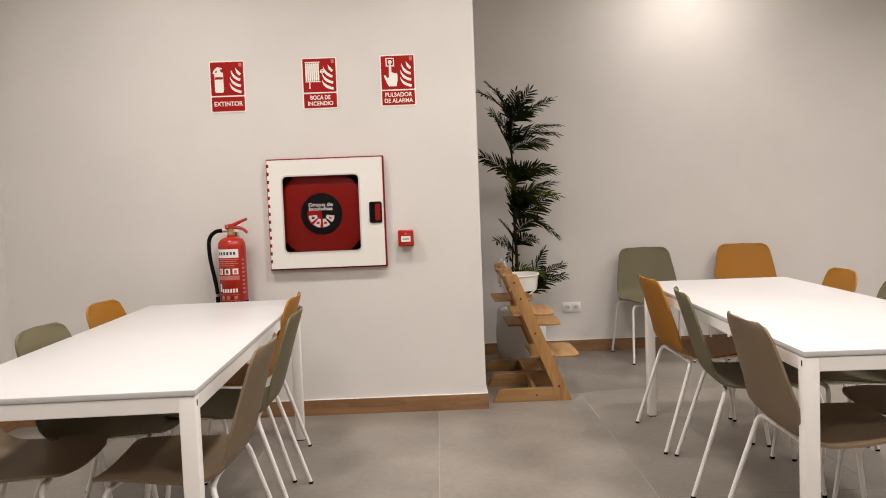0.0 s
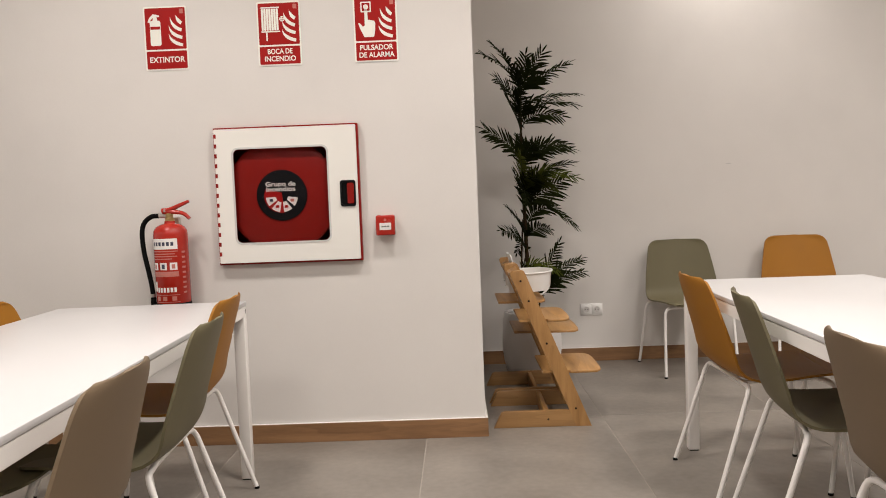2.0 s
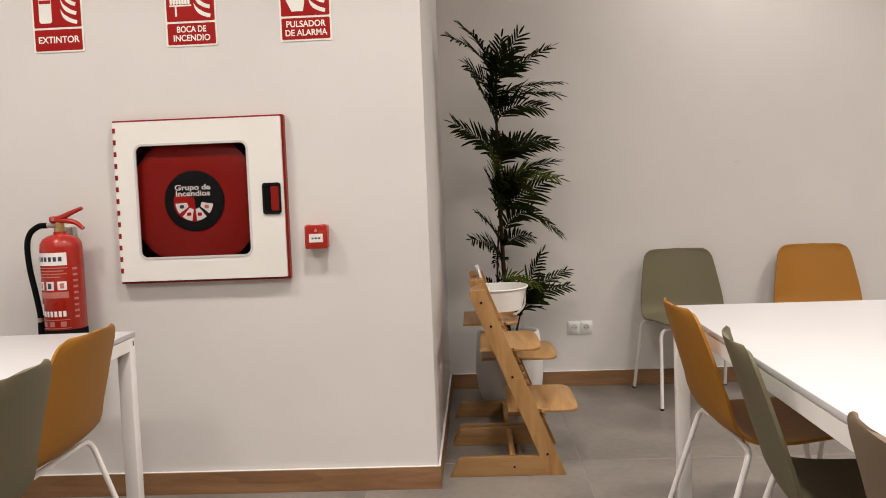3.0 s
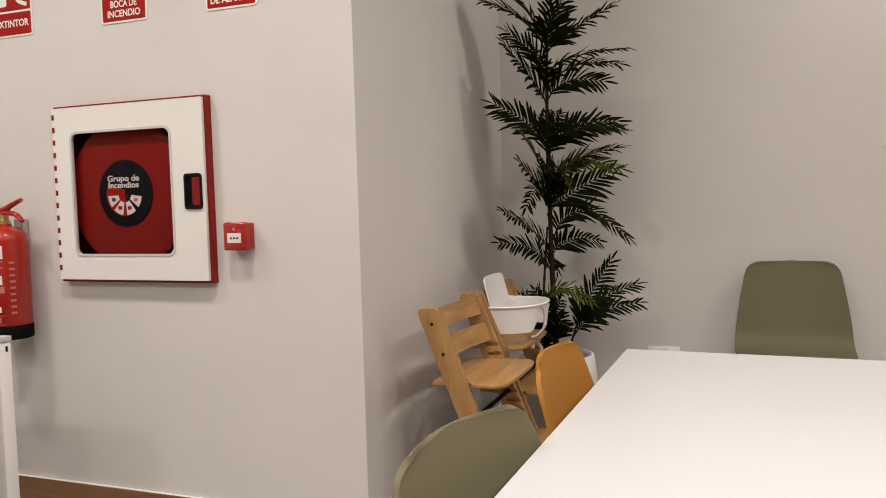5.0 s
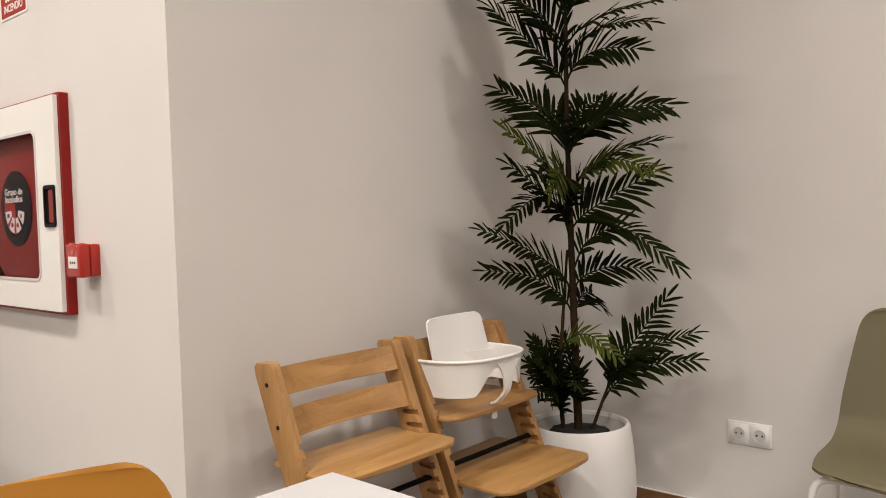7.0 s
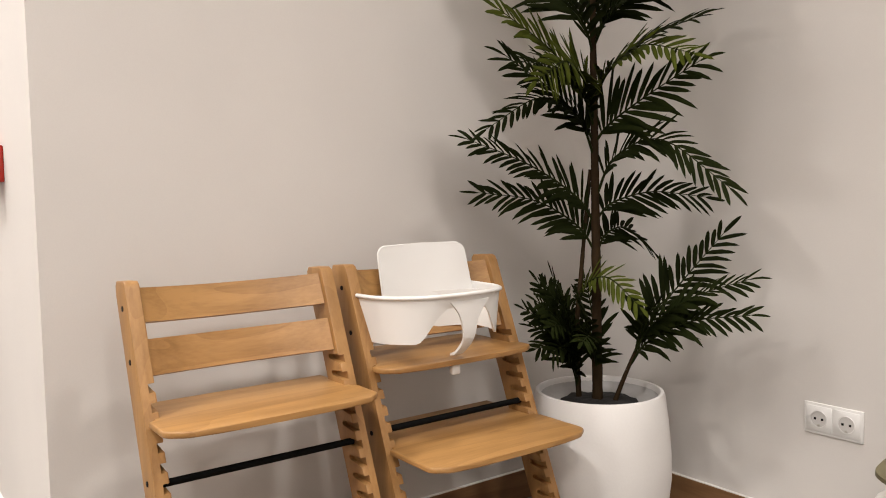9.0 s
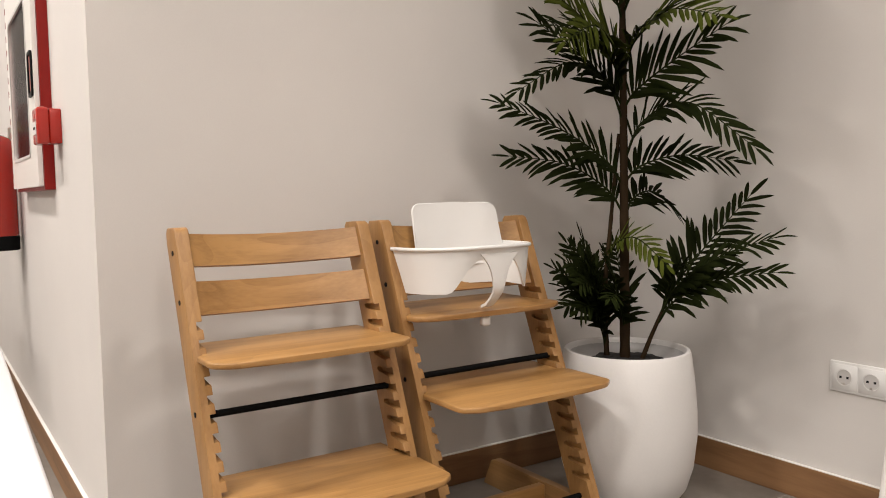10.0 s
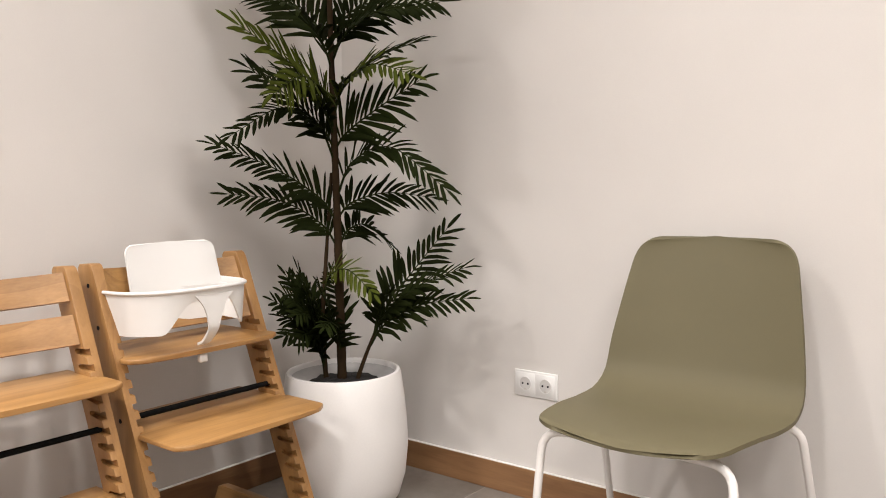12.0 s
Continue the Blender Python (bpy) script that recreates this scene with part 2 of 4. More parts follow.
def lathe(profile, sides=40, bm=None, centre=(0, 0, 0)):
    """A turned body from (radius, height) pairs; ends on the axis are closed to a point."""
    bm = bm or bmesh.new()
    c = Vector(centre)
    rings = []
    for r, z in profile:
        if r < 1e-5:
            rings.append([bm.verts.new(c + Vector((0, 0, z)))])
        else:
            rings.append([bm.verts.new(c + Vector((r * math.cos(a), r * math.sin(a), z))) for a in (2 * math.pi * k / sides for k in range(sides))])
    for a, b in zip(rings, rings[1:]):
        for k in range(sides):
            q = [a[k % len(a)], a[(k + 1) % len(a)], b[(k + 1) % len(b)], b[k % len(b)]]
            q = [v for i, v in enumerate(q) if v not in q[:i]]
            if len(q) > 2:
                bm.faces.new(q)
    return bm


def prism(outline, axis, lo, hi, bm=None, bevel=0.0):
    """A plate: an outline in the two other axes, from lo to hi along one axis (0, 1, 2)."""
    bm = bm or bmesh.new()

    def place(u, v, w):
        q = [u, v]
        q.insert(axis, w)
        return bm.verts.new(q)
    a = [place(u, v, lo) for u, v in outline]
    b = [place(u, v, hi) for u, v in outline]
    faces = [bm.faces.new(a[::-1]), bm.faces.new(b)]
    for k in range(len(a)):
        faces.append(bm.faces.new((a[k], a[(k + 1) % len(a)], b[(k + 1) % len(b)], b[k])))
    if bevel:
        edges = list(set(faces[0].edges) | set(faces[1].edges))
        bmesh.ops.bevel(bm, geom=edges, offset=bevel, segments=2, profile=0.5, affect="EDGES")
    return bm


def rounded(x0, y0, x1, y1, r, steps=6):
    """The outline of a rectangle with round corners."""
    out = []
    for cx, cy, a0 in ((x1 - r, y1 - r, 0), (x0 + r, y1 - r, 90), (x0 + r, y0 + r, 180), (x1 - r, y0 + r, 270)):
        out += [(cx + r * math.cos(radians(a0 + 90 * k / steps)), cy + r * math.sin(radians(a0 + 90 * k / steps))) for k in range(steps + 1)]
    return out


def frame_plate(outer, inner, axis, lo, hi):
    """A plate with an opening: two outlines of equally many points."""
    bm = bmesh.new()

    def ring(outline, w):
        made = []
        for u, v in outline:
            q = [u, v]
            q.insert(axis, w)
            made.append(bm.verts.new(q))
        return made
    oa, ob_, ia, ib = ring(outer, lo), ring(outer, hi), ring(inner, lo), ring(inner, hi)
    n = len(outer)
    for k in range(n):
        j = (k + 1) % n
        for q in ((oa[k], oa[j], ia[j], ia[k]), (ob_[k], ob_[j], ib[j], ib[k]), (oa[k], oa[j], ob_[j], ob_[k]), (ia[k], ia[j], ib[j], ib[k])):
            bm.faces.new(q)
    return bm


def shell(surface, nu, nv, thick):
    """A thin moulded shell: surface(u, v) for u, v from 0 to 1, thickened along its normals."""
    bm = bmesh.new()
    grid = [[Vector(surface(i / nu, j / nv)) for j in range(nv + 1)] for i in range(nu + 1)]

    def normal(i, j):
        du = grid[min(i + 1, nu)][j] - grid[max(i - 1, 0)][j]
        dv = grid[i][min(j + 1, nv)] - grid[i][max(j - 1, 0)]
        return du.cross(dv).normalized()
    top = [[bm.verts.new(grid[i][j]) for j in range(nv + 1)] for i in range(nu + 1)]
    low = [[bm.verts.new(grid[i][j] - normal(i, j) * thick) for j in range(nv + 1)] for i in range(nu + 1)]
    for i in range(nu):
        for j in range(nv):
            bm.faces.new((top[i][j], top[i + 1][j], top[i + 1][j + 1], top[i][j + 1]))
            bm.faces.new((low[i][j], low[i][j + 1], low[i + 1][j + 1], low[i + 1][j]))
    rim = [(i, 0) for i in range(nu)] + [(nu, j) for j in range(nv)] + [(i, nv) for i in range(nu, 0, -1)] + [(0, j) for j in range(nv, 0, -1)]
    for (a, b), (c, d) in zip(rim, rim[1:] + rim[:1]):
        bm.faces.new((top[a][b], low[a][b], low[c][d], top[c][d]))
    return bm


def lettering(name, text, height, mat, parent, m, extrude=0.0004, bold=0.0):
    """Flat raised letters, centred on the pose m (its x along the line, its y up); height is that of a capital."""
    data = bpy.data.curves.new(name, "FONT")
    data.body, data.align_x, data.align_y = text, "CENTER", "CENTER"
    data.size, data.extrude, data.offset = height / 0.70, extrude, bold
    data.space_line = 0.8
    tmp = new(name + "_line", data)
    bpy.context.view_layer.update()
    me = bpy.data.meshes.new_from_object(tmp.evaluated_get(bpy.context.evaluated_depsgraph_get()))
    bpy.data.objects.remove(tmp)
    bpy.data.curves.remove(data)
    me.materials.clear()
    me.materials.append(mat)
    ob = new(name, me)
    ob.parent = parent
    ob.matrix_basis = m
    return ob


# ---- the room ----
AX, AY, BY = 0.242, 5.202, 6.900          # corner of the projecting wall, its face, and the far wall's face
LEFT, RIGHT, BACK = -2.63, 5.0, -2.2


def structure(name, bm, mat, label, category, smooth=None):
    return tagged(part(name, bm, mat, smooth=smooth), label, category, kind="structure")


def build_room():
    # projecting wall, with the recess of the hose cabinet left open
    cx0, cx1, cz0, cz1, depth = -1.012, -0.342, 0.898, 1.532, 0.22
    bm = bmesh.new()

    def ring(x0, x1, z0, z1, y):
        return [bm.verts.new((x, y, z)) for x, z in ((x0, z0), (x1, z0), (x1, z1), (x0, z1))]
    front, lip = ring(LEFT, AX, -0.05, CEILING, AY), ring(cx0, cx1, cz0, cz1, AY)
    inner, rear = ring(cx0, cx1, cz0, cz1, AY + depth), ring(LEFT, AX, -0.05, CEILING, BY + 0.2)
    for one, two in ((front, lip), (lip, inner), (front, rear)):
        for k in range(4):
            bm.faces.new((one[k], one[(k + 1) % 4], two[(k + 1) % 4], two[k]))
    bm.faces.new(inner)
    bm.faces.new(rear)
    structure("wall_projecting", bm, PAINT, "warm off-white painted wall block with a recessed cabinet", "wall")
    structure("wall_far", box((AX, BY, -0.05), (RIGHT + 0.2, BY + 0.2, CEILING)), PAINT, "warm off-white painted plaster wall behind the chairs", "wall")
    structure("wall_left", box((LEFT - 0.2, BACK - 0.2, -0.05), (LEFT, BY + 0.2, CEILING)), PAINT, "warm off-white painted side wall", "wall")
    structure("wall_right", box((RIGHT, BACK - 0.2, -0.05), (RIGHT + 0.2, BY, CEILING)), PAINT, "warm off-white painted side wall", "wall")
    structure("wall_back", box((LEFT, BACK - 0.2, -0.05), (RIGHT, BACK, CEILING)), PAINT, "warm off-white painted rear wall", "wall")
    structure("ceiling", box((LEFT - 0.2, BACK - 0.2, CEILING), (RIGHT + 0.2, BY + 0.2, CEILING + 0.15)), CEIL, "plain white painted ceiling with round downlights", "ceiling")
    # skirting boards, butted at the corners
    h, d = 0.094, 0.013
    for name, lo, hi, mat in (("skirting_projecting", (LEFT, AY - d, 0.0), (AX + d, AY, h), OAK_X),
                              ("skirting_side", (AX, AY, 0.0), (AX + d, BY - d, h), OAK_Y),
                              ("skirting_far", (AX, BY - d, 0.0), (RIGHT, BY, h), OAK_X),
                              ("skirting_left", (LEFT, BACK, 0.0), (LEFT + d, AY - d, h), OAK_Y)):
        board = structure(name, box(lo, hi, 0.0015, 1), mat, "brown oak skirting board along the wall", "skirting")
        # added pale strip: the highlight on the board's top edge, put into colour
        part("highlight_strip", box((lo[0] + 0.001, lo[1] + 0.001, h), (hi[0] - 0.001, hi[1] - 0.001, h + 0.0028), 0.001, 1), EDGE_HIGHLIGHT, board, "thin pale strip standing in for light on the skirting's top edge")


build_room()


def ceiling_light():
    t = thing("ceiling_light", pose(0, 0, 0), "round recessed ceiling downlight with a white trim ring", "ceiling light", "downlights")
    part("trim_ring", lathe([(0.160, 0.0), (0.163, -0.006), (0.180, -0.006), (0.184, 0.0)], 32), WHITE_METAL, t, smooth=40)
    part("diffuser", lathe([(0.0, -0.001), (0.160, -0.001), (0.160, 0.0), (0.0, 0.0)], 32), GLOW, t, "warm lit diffuser")
    return t


first_light = ceiling_light()
for k, (lx, ly, dimmed) in enumerate(LAMPS):
    if k:
        copy_thing(first_light, pose(lx, ly, CEILING - 0.0005))
    lamp = bpy.data.lights.new("downlight_lamp", "AREA")
    lamp.shape, lamp.size, lamp.energy, lamp.color = "DISK", 0.31, LAMP_POWER * dimmed, (1.0, 0.925, 0.86)
    lamp.spread = radians(165 if k == 0 else 142)
    new("downlight_lamp", lamp).matrix_basis = pose(lx, ly, CEILING - 0.012)
first_light.matrix_basis = pose(LAMPS[0][0], LAMPS[0][1], CEILING - 0.0005)


# ---- tables ----
def dining_table(at, l):
    """Laminate top on a square-tube frame: 0.8 by about 2.05 m, long side along y, half as long as l, origin on the floor below its middle."""
    w, h = 0.403, 0.772
    t = thing("dining_table", at, "long white laminate dining table with square white metal legs", "table", "dining tables")
    part("tabletop", box((-w, -l, h - 0.018), (w, l, h), 0.002), TABLE, t, smooth=50)
    a, s = 0.048, 0.045
    top = h - 0.0195
    for name, lo, hi in (("apron", (-w + 0.002, -l + a, top - s), (-w + 0.022, l - a, top)), ("apron", (w - 0.022, -l + a, top - s), (w - 0.002, l - a, top)),
                         ("apron", (-w + a, -l + 0.002, top - s), (w - a, -l + 0.022, top)), ("apron", (-w + a, l - 0.022, top - s), (w - a, l - 0.002, top))):
        part(name, box(lo, hi, 0.0015, 1), WHITE_METAL, t)
    part("top_spacer", box((-w + 0.03, -l + 0.03, top - 0.01), (w - 0.03, l - 0.03, h - 0.0182)), WHITE_METAL, t)
    for sx in (-1, 1):
        for sy in (-1, 1):
            x0, x1 = sorted((sx * (w - 0.002), sx * (w - 0.002 - a)))
            y0, y1 = sorted((sy * (l - 0.002), sy * (l - 0.002 - a)))
            leg = part("leg", box((x0, y0, 0.004), (x1, y1, top), 0.004), WHITE_METAL, t, smooth=50)
            part("foot_pad", box((x0 + 0.004, y0 + 0.004, 0), (x1 - 0.004, y1 - 0.004, 0.0045)), BLACK, leg, "black plastic foot pad")
            part("end_plug", box((sx * (w - 0.002) - 0.0005, sy * (l - 0.02) - 0.0045, top - 0.03), (sx * (w - 0.002) + 0.0005, sy * (l - 0.02) + 0.0045, top - 0.012), 0.0003), BLACK, leg, "small black plug")
    return t


dining_table(pose(-1.153, 3.655, 0, 0, 0, 2.0), 1.058)
dining_table(pose(1.520, 3.851, 0, 0, 0, -1.7), 1.060)


# ---- chairs ----
def chair_surface(u, v):
    """u along the shell from the seat's front to the top of the back, v across it."""
    side = 2 * v - 1
    u = 0.5 - 0.5 * math.cos(math.pi * u)
    keys = ((0.0, -0.250, 0.450, 0.196), (0.07, -0.224, 0.461, 0.208), (0.25, -0.11, 0.460, 0.228), (0.42, 0.02, 0.450, 0.242), (0.52, 0.115, 0.456, 0.246),
            (0.60, 0.178, 0.494, 0.245), (0.70, 0.210, 0.583, 0.238), (0.85, 0.253, 0.725, 0.216), (0.955, 0.282, 0.816, 0.200), (1.0, 0.290, 0.844, 0.196))
    k = 0
    while k < len(keys) - 2 and u > keys[k + 1][0]:
        k += 1
    a, b = keys[k], keys[k + 1]
    p, q = keys[max(k - 1, 0)], keys[min(k + 2, len(keys) - 1)]
    t = (u - a[0]) / (b[0] - a[0])
    w = b[0] - a[0]

    def mix(n):
        ma = (b[n] - p[n]) / max(b[0] - p[0], 1e-6) * w
        mb = (q[n] - a[n]) / max(q[0] - a[0], 1e-6) * w
        return (2 * t ** 3 - 3 * t * t + 1) * a[n] + (t ** 3 - 2 * t * t + t) * ma + (-2 * t ** 3 + 3 * t * t) * b[n] + (t ** 3 - t * t) * mb
    y, z, half = mix(1), mix(2), mix(3)
    back = min(1, max(0, (u - 0.45) / 0.25))
    dish = side * side
    # the seat's front and the back's top have round corners
    if u < 0.09:
        half -= 0.06 * (1 - math.sqrt(max(0, 1 - (1 - u / 0.09) ** 2)))
    if u > 0.91:
        half -= 0.062 * (1 - math.sqrt(max(0, 1 - ((u - 0.91) / 0.09) ** 2)))
    return (half * side, y - back * 0.028 * dish + 0.010 * back, z + (1 - back) * (0.014 * dish - 0.008))


def chair(name, mat, at, label, group):
    """A moulded shell on four splayed tube legs; it faces -y, its origin on the floor."""
    t = thing(name, at, label, "chair", group)
    part("shell", shell(chair_surface, 44, 14, 0.009), mat, t, smooth=60)
    r = 0.0094
    for sx in (-1, 1):
        front = bend(((sx * 0.10, -0.180, 0.435), (sx * 0.212, -0.198, 0.437), (sx * 0.228, -0.255, 0.004)), 0.05)
        rear = bend(((sx * 0.10, 0.110, 0.428), (sx * 0.246, 0.132, 0.440), (sx * 0.274, 0.272, 0.004)), 0.045)
        for line in (front, rear):
            leg = part("leg", sweep(line, r, 10), WHITE_METAL, t, smooth=50)
            foot = Vector(line[-1])
            part("foot_cap", lathe([(0, 0.0), (r * 1.12, 0.0), (r * 1.12, 0.010), (0, 0.011)], 12, centre=(foot.x, foot.y, 0)), RUBBER, leg, "dark foot cap")
    for y, z in ((-0.180, 0.435), (0.110, 0.428)):
        part("cross_bar", sweep(((-0.10, y, z), (0.10, y, z)), r, 10), WHITE_METAL, t, smooth=50)
    for sx in (-1, 1):
        part("side_bar", sweep(((sx * 0.10, -0.180, 0.435), (sx * 0.10, 0.110, 0.428)), r * 0.9, 10), WHITE_METAL, t, smooth=50)
    return t


olive_chair = chair("chair", OLIVE, pose(1.645, 6.535, 0), "olive-green moulded plastic chair with white tube legs", "shell chairs")
mustard_chair = chair("chair", MUSTARD, pose(2.408, 6.535, 0, 0, 0, -9), "mustard-yellow moulded plastic chair with white tube legs", "shell chairs")
taupe_chair = chair("chair", TAUPE, pose(1.280, 3.07, 0, 0, 0, 88), "taupe-brown moulded plastic chair with white tube legs", "shell chairs")
# right table: its near-wall side, then its far side
copy_thing(mustard_chair, pose(1.328, 4.488, 0, 0, 0, 90))
copy_thing(olive_chair, pose(1.318, 3.860, 0, 0, 0, 80))
copy_thing(mustard_chair, pose(1.80, 4.50, 0, 0, 0, -97))
copy_thing(olive_chair, pose(1.78, 3.86, 0, 0, 0, -90))
copy_thing(taupe_chair, pose(1.80, 3.31, 0, 0, 0, -88))
# left table
copy_thing(mustard_chair, pose(-1.005, 4.29, 0, 0, 0, -88))
copy_thing(olive_chair, pose(-0.898, 3.71, 0, 0, 0, -86))
copy_thing(taupe_chair, pose(-0.862, 2.985, 0, 0, 0, -88))
copy_thing(mustard_chair, pose(-1.40, 4.27, 0, 0, 0, 90))
copy_thing(olive_chair, pose(-1.31, 3.48, 0, 0, 0, 90))
copy_thing(taupe_chair, pose(-1.47, 3.03, 0, 0, 0, 90))


# ---- floor slabs ----
def build_floor():
    floor = structure("floor", box((LEFT - 0.2, BACK - 0.2, -0.06), (RIGHT + 0.2, BY + 0.2, -0.0012)), GROUT, "grey cement-look porcelain floor in large slabs with pale joints", "floor")
    w, l, gap = 0.92, 1.84, 0.0040
    me = None
    ix, iy = -0.052, 5.50
    for a in range(-3, 6):
        for b in range(-5, 1):
            x, y = ix + a * w, iy + b * l
            if me is None:
                tile = part("tile", box((gap / 2, gap / 2, -0.012), (w - gap / 2, l - gap / 2, 0), 0.001, 1), TILE, floor)
                me = tile.data
            else:
                tile = new("tile", me)
                tile.parent = floor
            tile.matrix_basis = pose(x, y, 0)


build_floor()


# ---- high chairs ----
def leg_x(z):
    """The front edge of a high chair's slanting side, by height."""
    return 0.785 - 0.398 * z


def high_chair(at, seat, foot, rod, label):
    """A beech high chair that faces +x; its sides are at y 0 and y 0.46. seat, foot: (height, rear, front)."""
    t = thing("high_chair", at, label, "high chair", "beech high chairs")
    wide, thick, run = 0.460, 0.029, 0.078
    for y0, inner in ((0.0, 1), (wide - thick, -1)):
        outline = [(leg_x(0), 0), (leg_x(0.792), 0.792), (leg_x(0.80) - 0.002, 0.802), (leg_x(0.80) - 0.012, 0.807), (leg_x(0.80) - run + 0.014, 0.804), (leg_x(0.79) - run + 0.002, 0.793), (leg_x(0.78) - run, 0.78), (leg_x(0) - run, 0)]
        # the inner face is routed with a ladder of round-ended slots that open to the front
        comb, half, deep = [outline[0]], 0.0078, 0.046
        for k in range(14):
            z = 0.145 + 0.0355 * k
            comb += [(leg_x(z - half), z - half - 0.001), (leg_x(z - half) - 0.003, z - half)]
            comb += [(leg_x(z) - deep - half * math.sin(radians(g)), z - half * math.cos(radians(g))) for g in (0, 45, 90, 135, 180)]
            comb += [(leg_x(z + half) - 0.003, z + half), (leg_x(z + half), z + half + 0.001)]
        comb += outline[1:]
        slot = 0.013
        yo, ym, yi = (y0, y0 + thick - slot, y0 + thick) if inner > 0 else (y0 + thick, y0 + slot, y0)
        bm = prism(outline, 1, min(yo, ym), max(yo, ym))
        prism(comb, 1, min(ym, yi), max(ym, yi), bm=bm)
        edge = [e for e in bm.edges if any(all(abs(v.co.y - y) < 1e-5 for v in e.verts) for y in (yo, yi)) and all(v.co.z > 0.001 for v in e.verts)]
        bmesh.ops.bevel(bm, geom=edge, offset=0.0034, offset_type="OFFSET", segments=3, profile=0.5, affect="EDGES", clamp_overlap=True)
        side = part("side_leg", bm, BEECH_Z_SHADED, t, smooth=40)
        outside = y0 - 0.0006 if inner > 0 else y0 + thick + 0.0006
        for z, back in ((0.092, 0.042), (0.430, 0.046), (0.650, 0.042), (0.752, 0.040)):
            bolt = lathe([(0, -0.001), (0.0055, -0.001), (0.0055, 0.001), (0, 0.001)], 14)
            bolt.transform(pose(leg_x(z) - back, outside, z, 90))
            part("bolt", bolt, BLACK, side, "dark bolt hole")
        runner = part("floor_runner", prism([(0.288, 0.0), (leg_x(0) - run + 0.001, 0.0), (leg_x(0.085) - run + 0.003, 0.085), (0.345, 0.085), (0.326, 0.078)], 1, y0 + 0.001, y0 + thick - 0.001, bevel=0.004), BEECH_X_SHADED, t, smooth=40)
        bolt = lathe([(0, -0.001), (0.005, -0.001), (0.005, 0.001), (0, 0.001)], 14)
        bolt.transform(pose(0.565, outside + (0.0012 if inner > 0 else -0.0012), 0.040, 90))
        part("bolt", bolt, BLACK, runner, "dark bolt hole")
    a, b = thick - 0.004, wide - thick + 0.004
    # two bowed back slats
    for z0, z1 in ((0.622, 0.690), (0.722, 0.789)):
        def slat(u, v):
            z = z0 + (z1 - z0) * u
            bow = 0.050 * (1 - (2 * v - 1) ** 2)
            return (leg_x(z) - 0.026 - bow, a + (b - a) * v, z - 0.009 * (1 - (2 * v - 1) ** 2))
        part("back_slat", shell(slat, 6, 20, 0.012), BEECH_Y, t, smooth=50)
    # seat and foot plate, with rounded front corners
    for name, (z, x0, x1) in (("seat", seat), ("foot_plate", foot)):
        c = wide / 2
        xm = leg_x(z) + 0.012
        h1, h2 = c - thick + 0.008, c - 0.004
        n = [(x0, c - h1), (xm, c - h1), (xm + 0.004, c - h2), (x1 - 0.046, c - h2), (x1 - 0.036, c - h2 + 0.002), (x1 - 0.028, c - h2 + 0.007), (x1 - 0.012, c - h2 + 0.030), (x1 - 0.007, c - h2 + 0.042), (x1 - 0.002, c - h2 + 0.10), (x1, c)]
        n += [(x, 2 * c - y) for x, y in n[-2::-1]]
        plate = prism(n, 2, z - 0.0125, z, bevel=0.003)
        part(name, plate, BEECH_Y, t, smooth=50)
    part("cross_board", box((0.548, thick, 0.012), (0.572, wide - thick, 0.080), 0.003), BEECH_Y, t, smooth=50)
    for z, back in ((rod, 0.030), (0.092, 0.042)):
        part("cross_rod", sweep(((leg_x(z) - back, thick - 0.006, z), (leg_x(z) - back, wide - thick + 0.006, z)), 0.0075, 12), RUBBER, t, "black steel rod", smooth=50)
    return t


high_chair(pose(0, 5.317, 0), (0.552, 0.435, 0.700), (0.285, 0.545, 0.852), 0.430, "beech wood high chair with an empty seat, beside the wall")
high_chair(pose(-0.004, 5.815, 0), (0.583, 0.360, 0.636), (0.408, 0.445, 0.822), 0.436, "beech wood high chair carrying a white plastic baby seat")


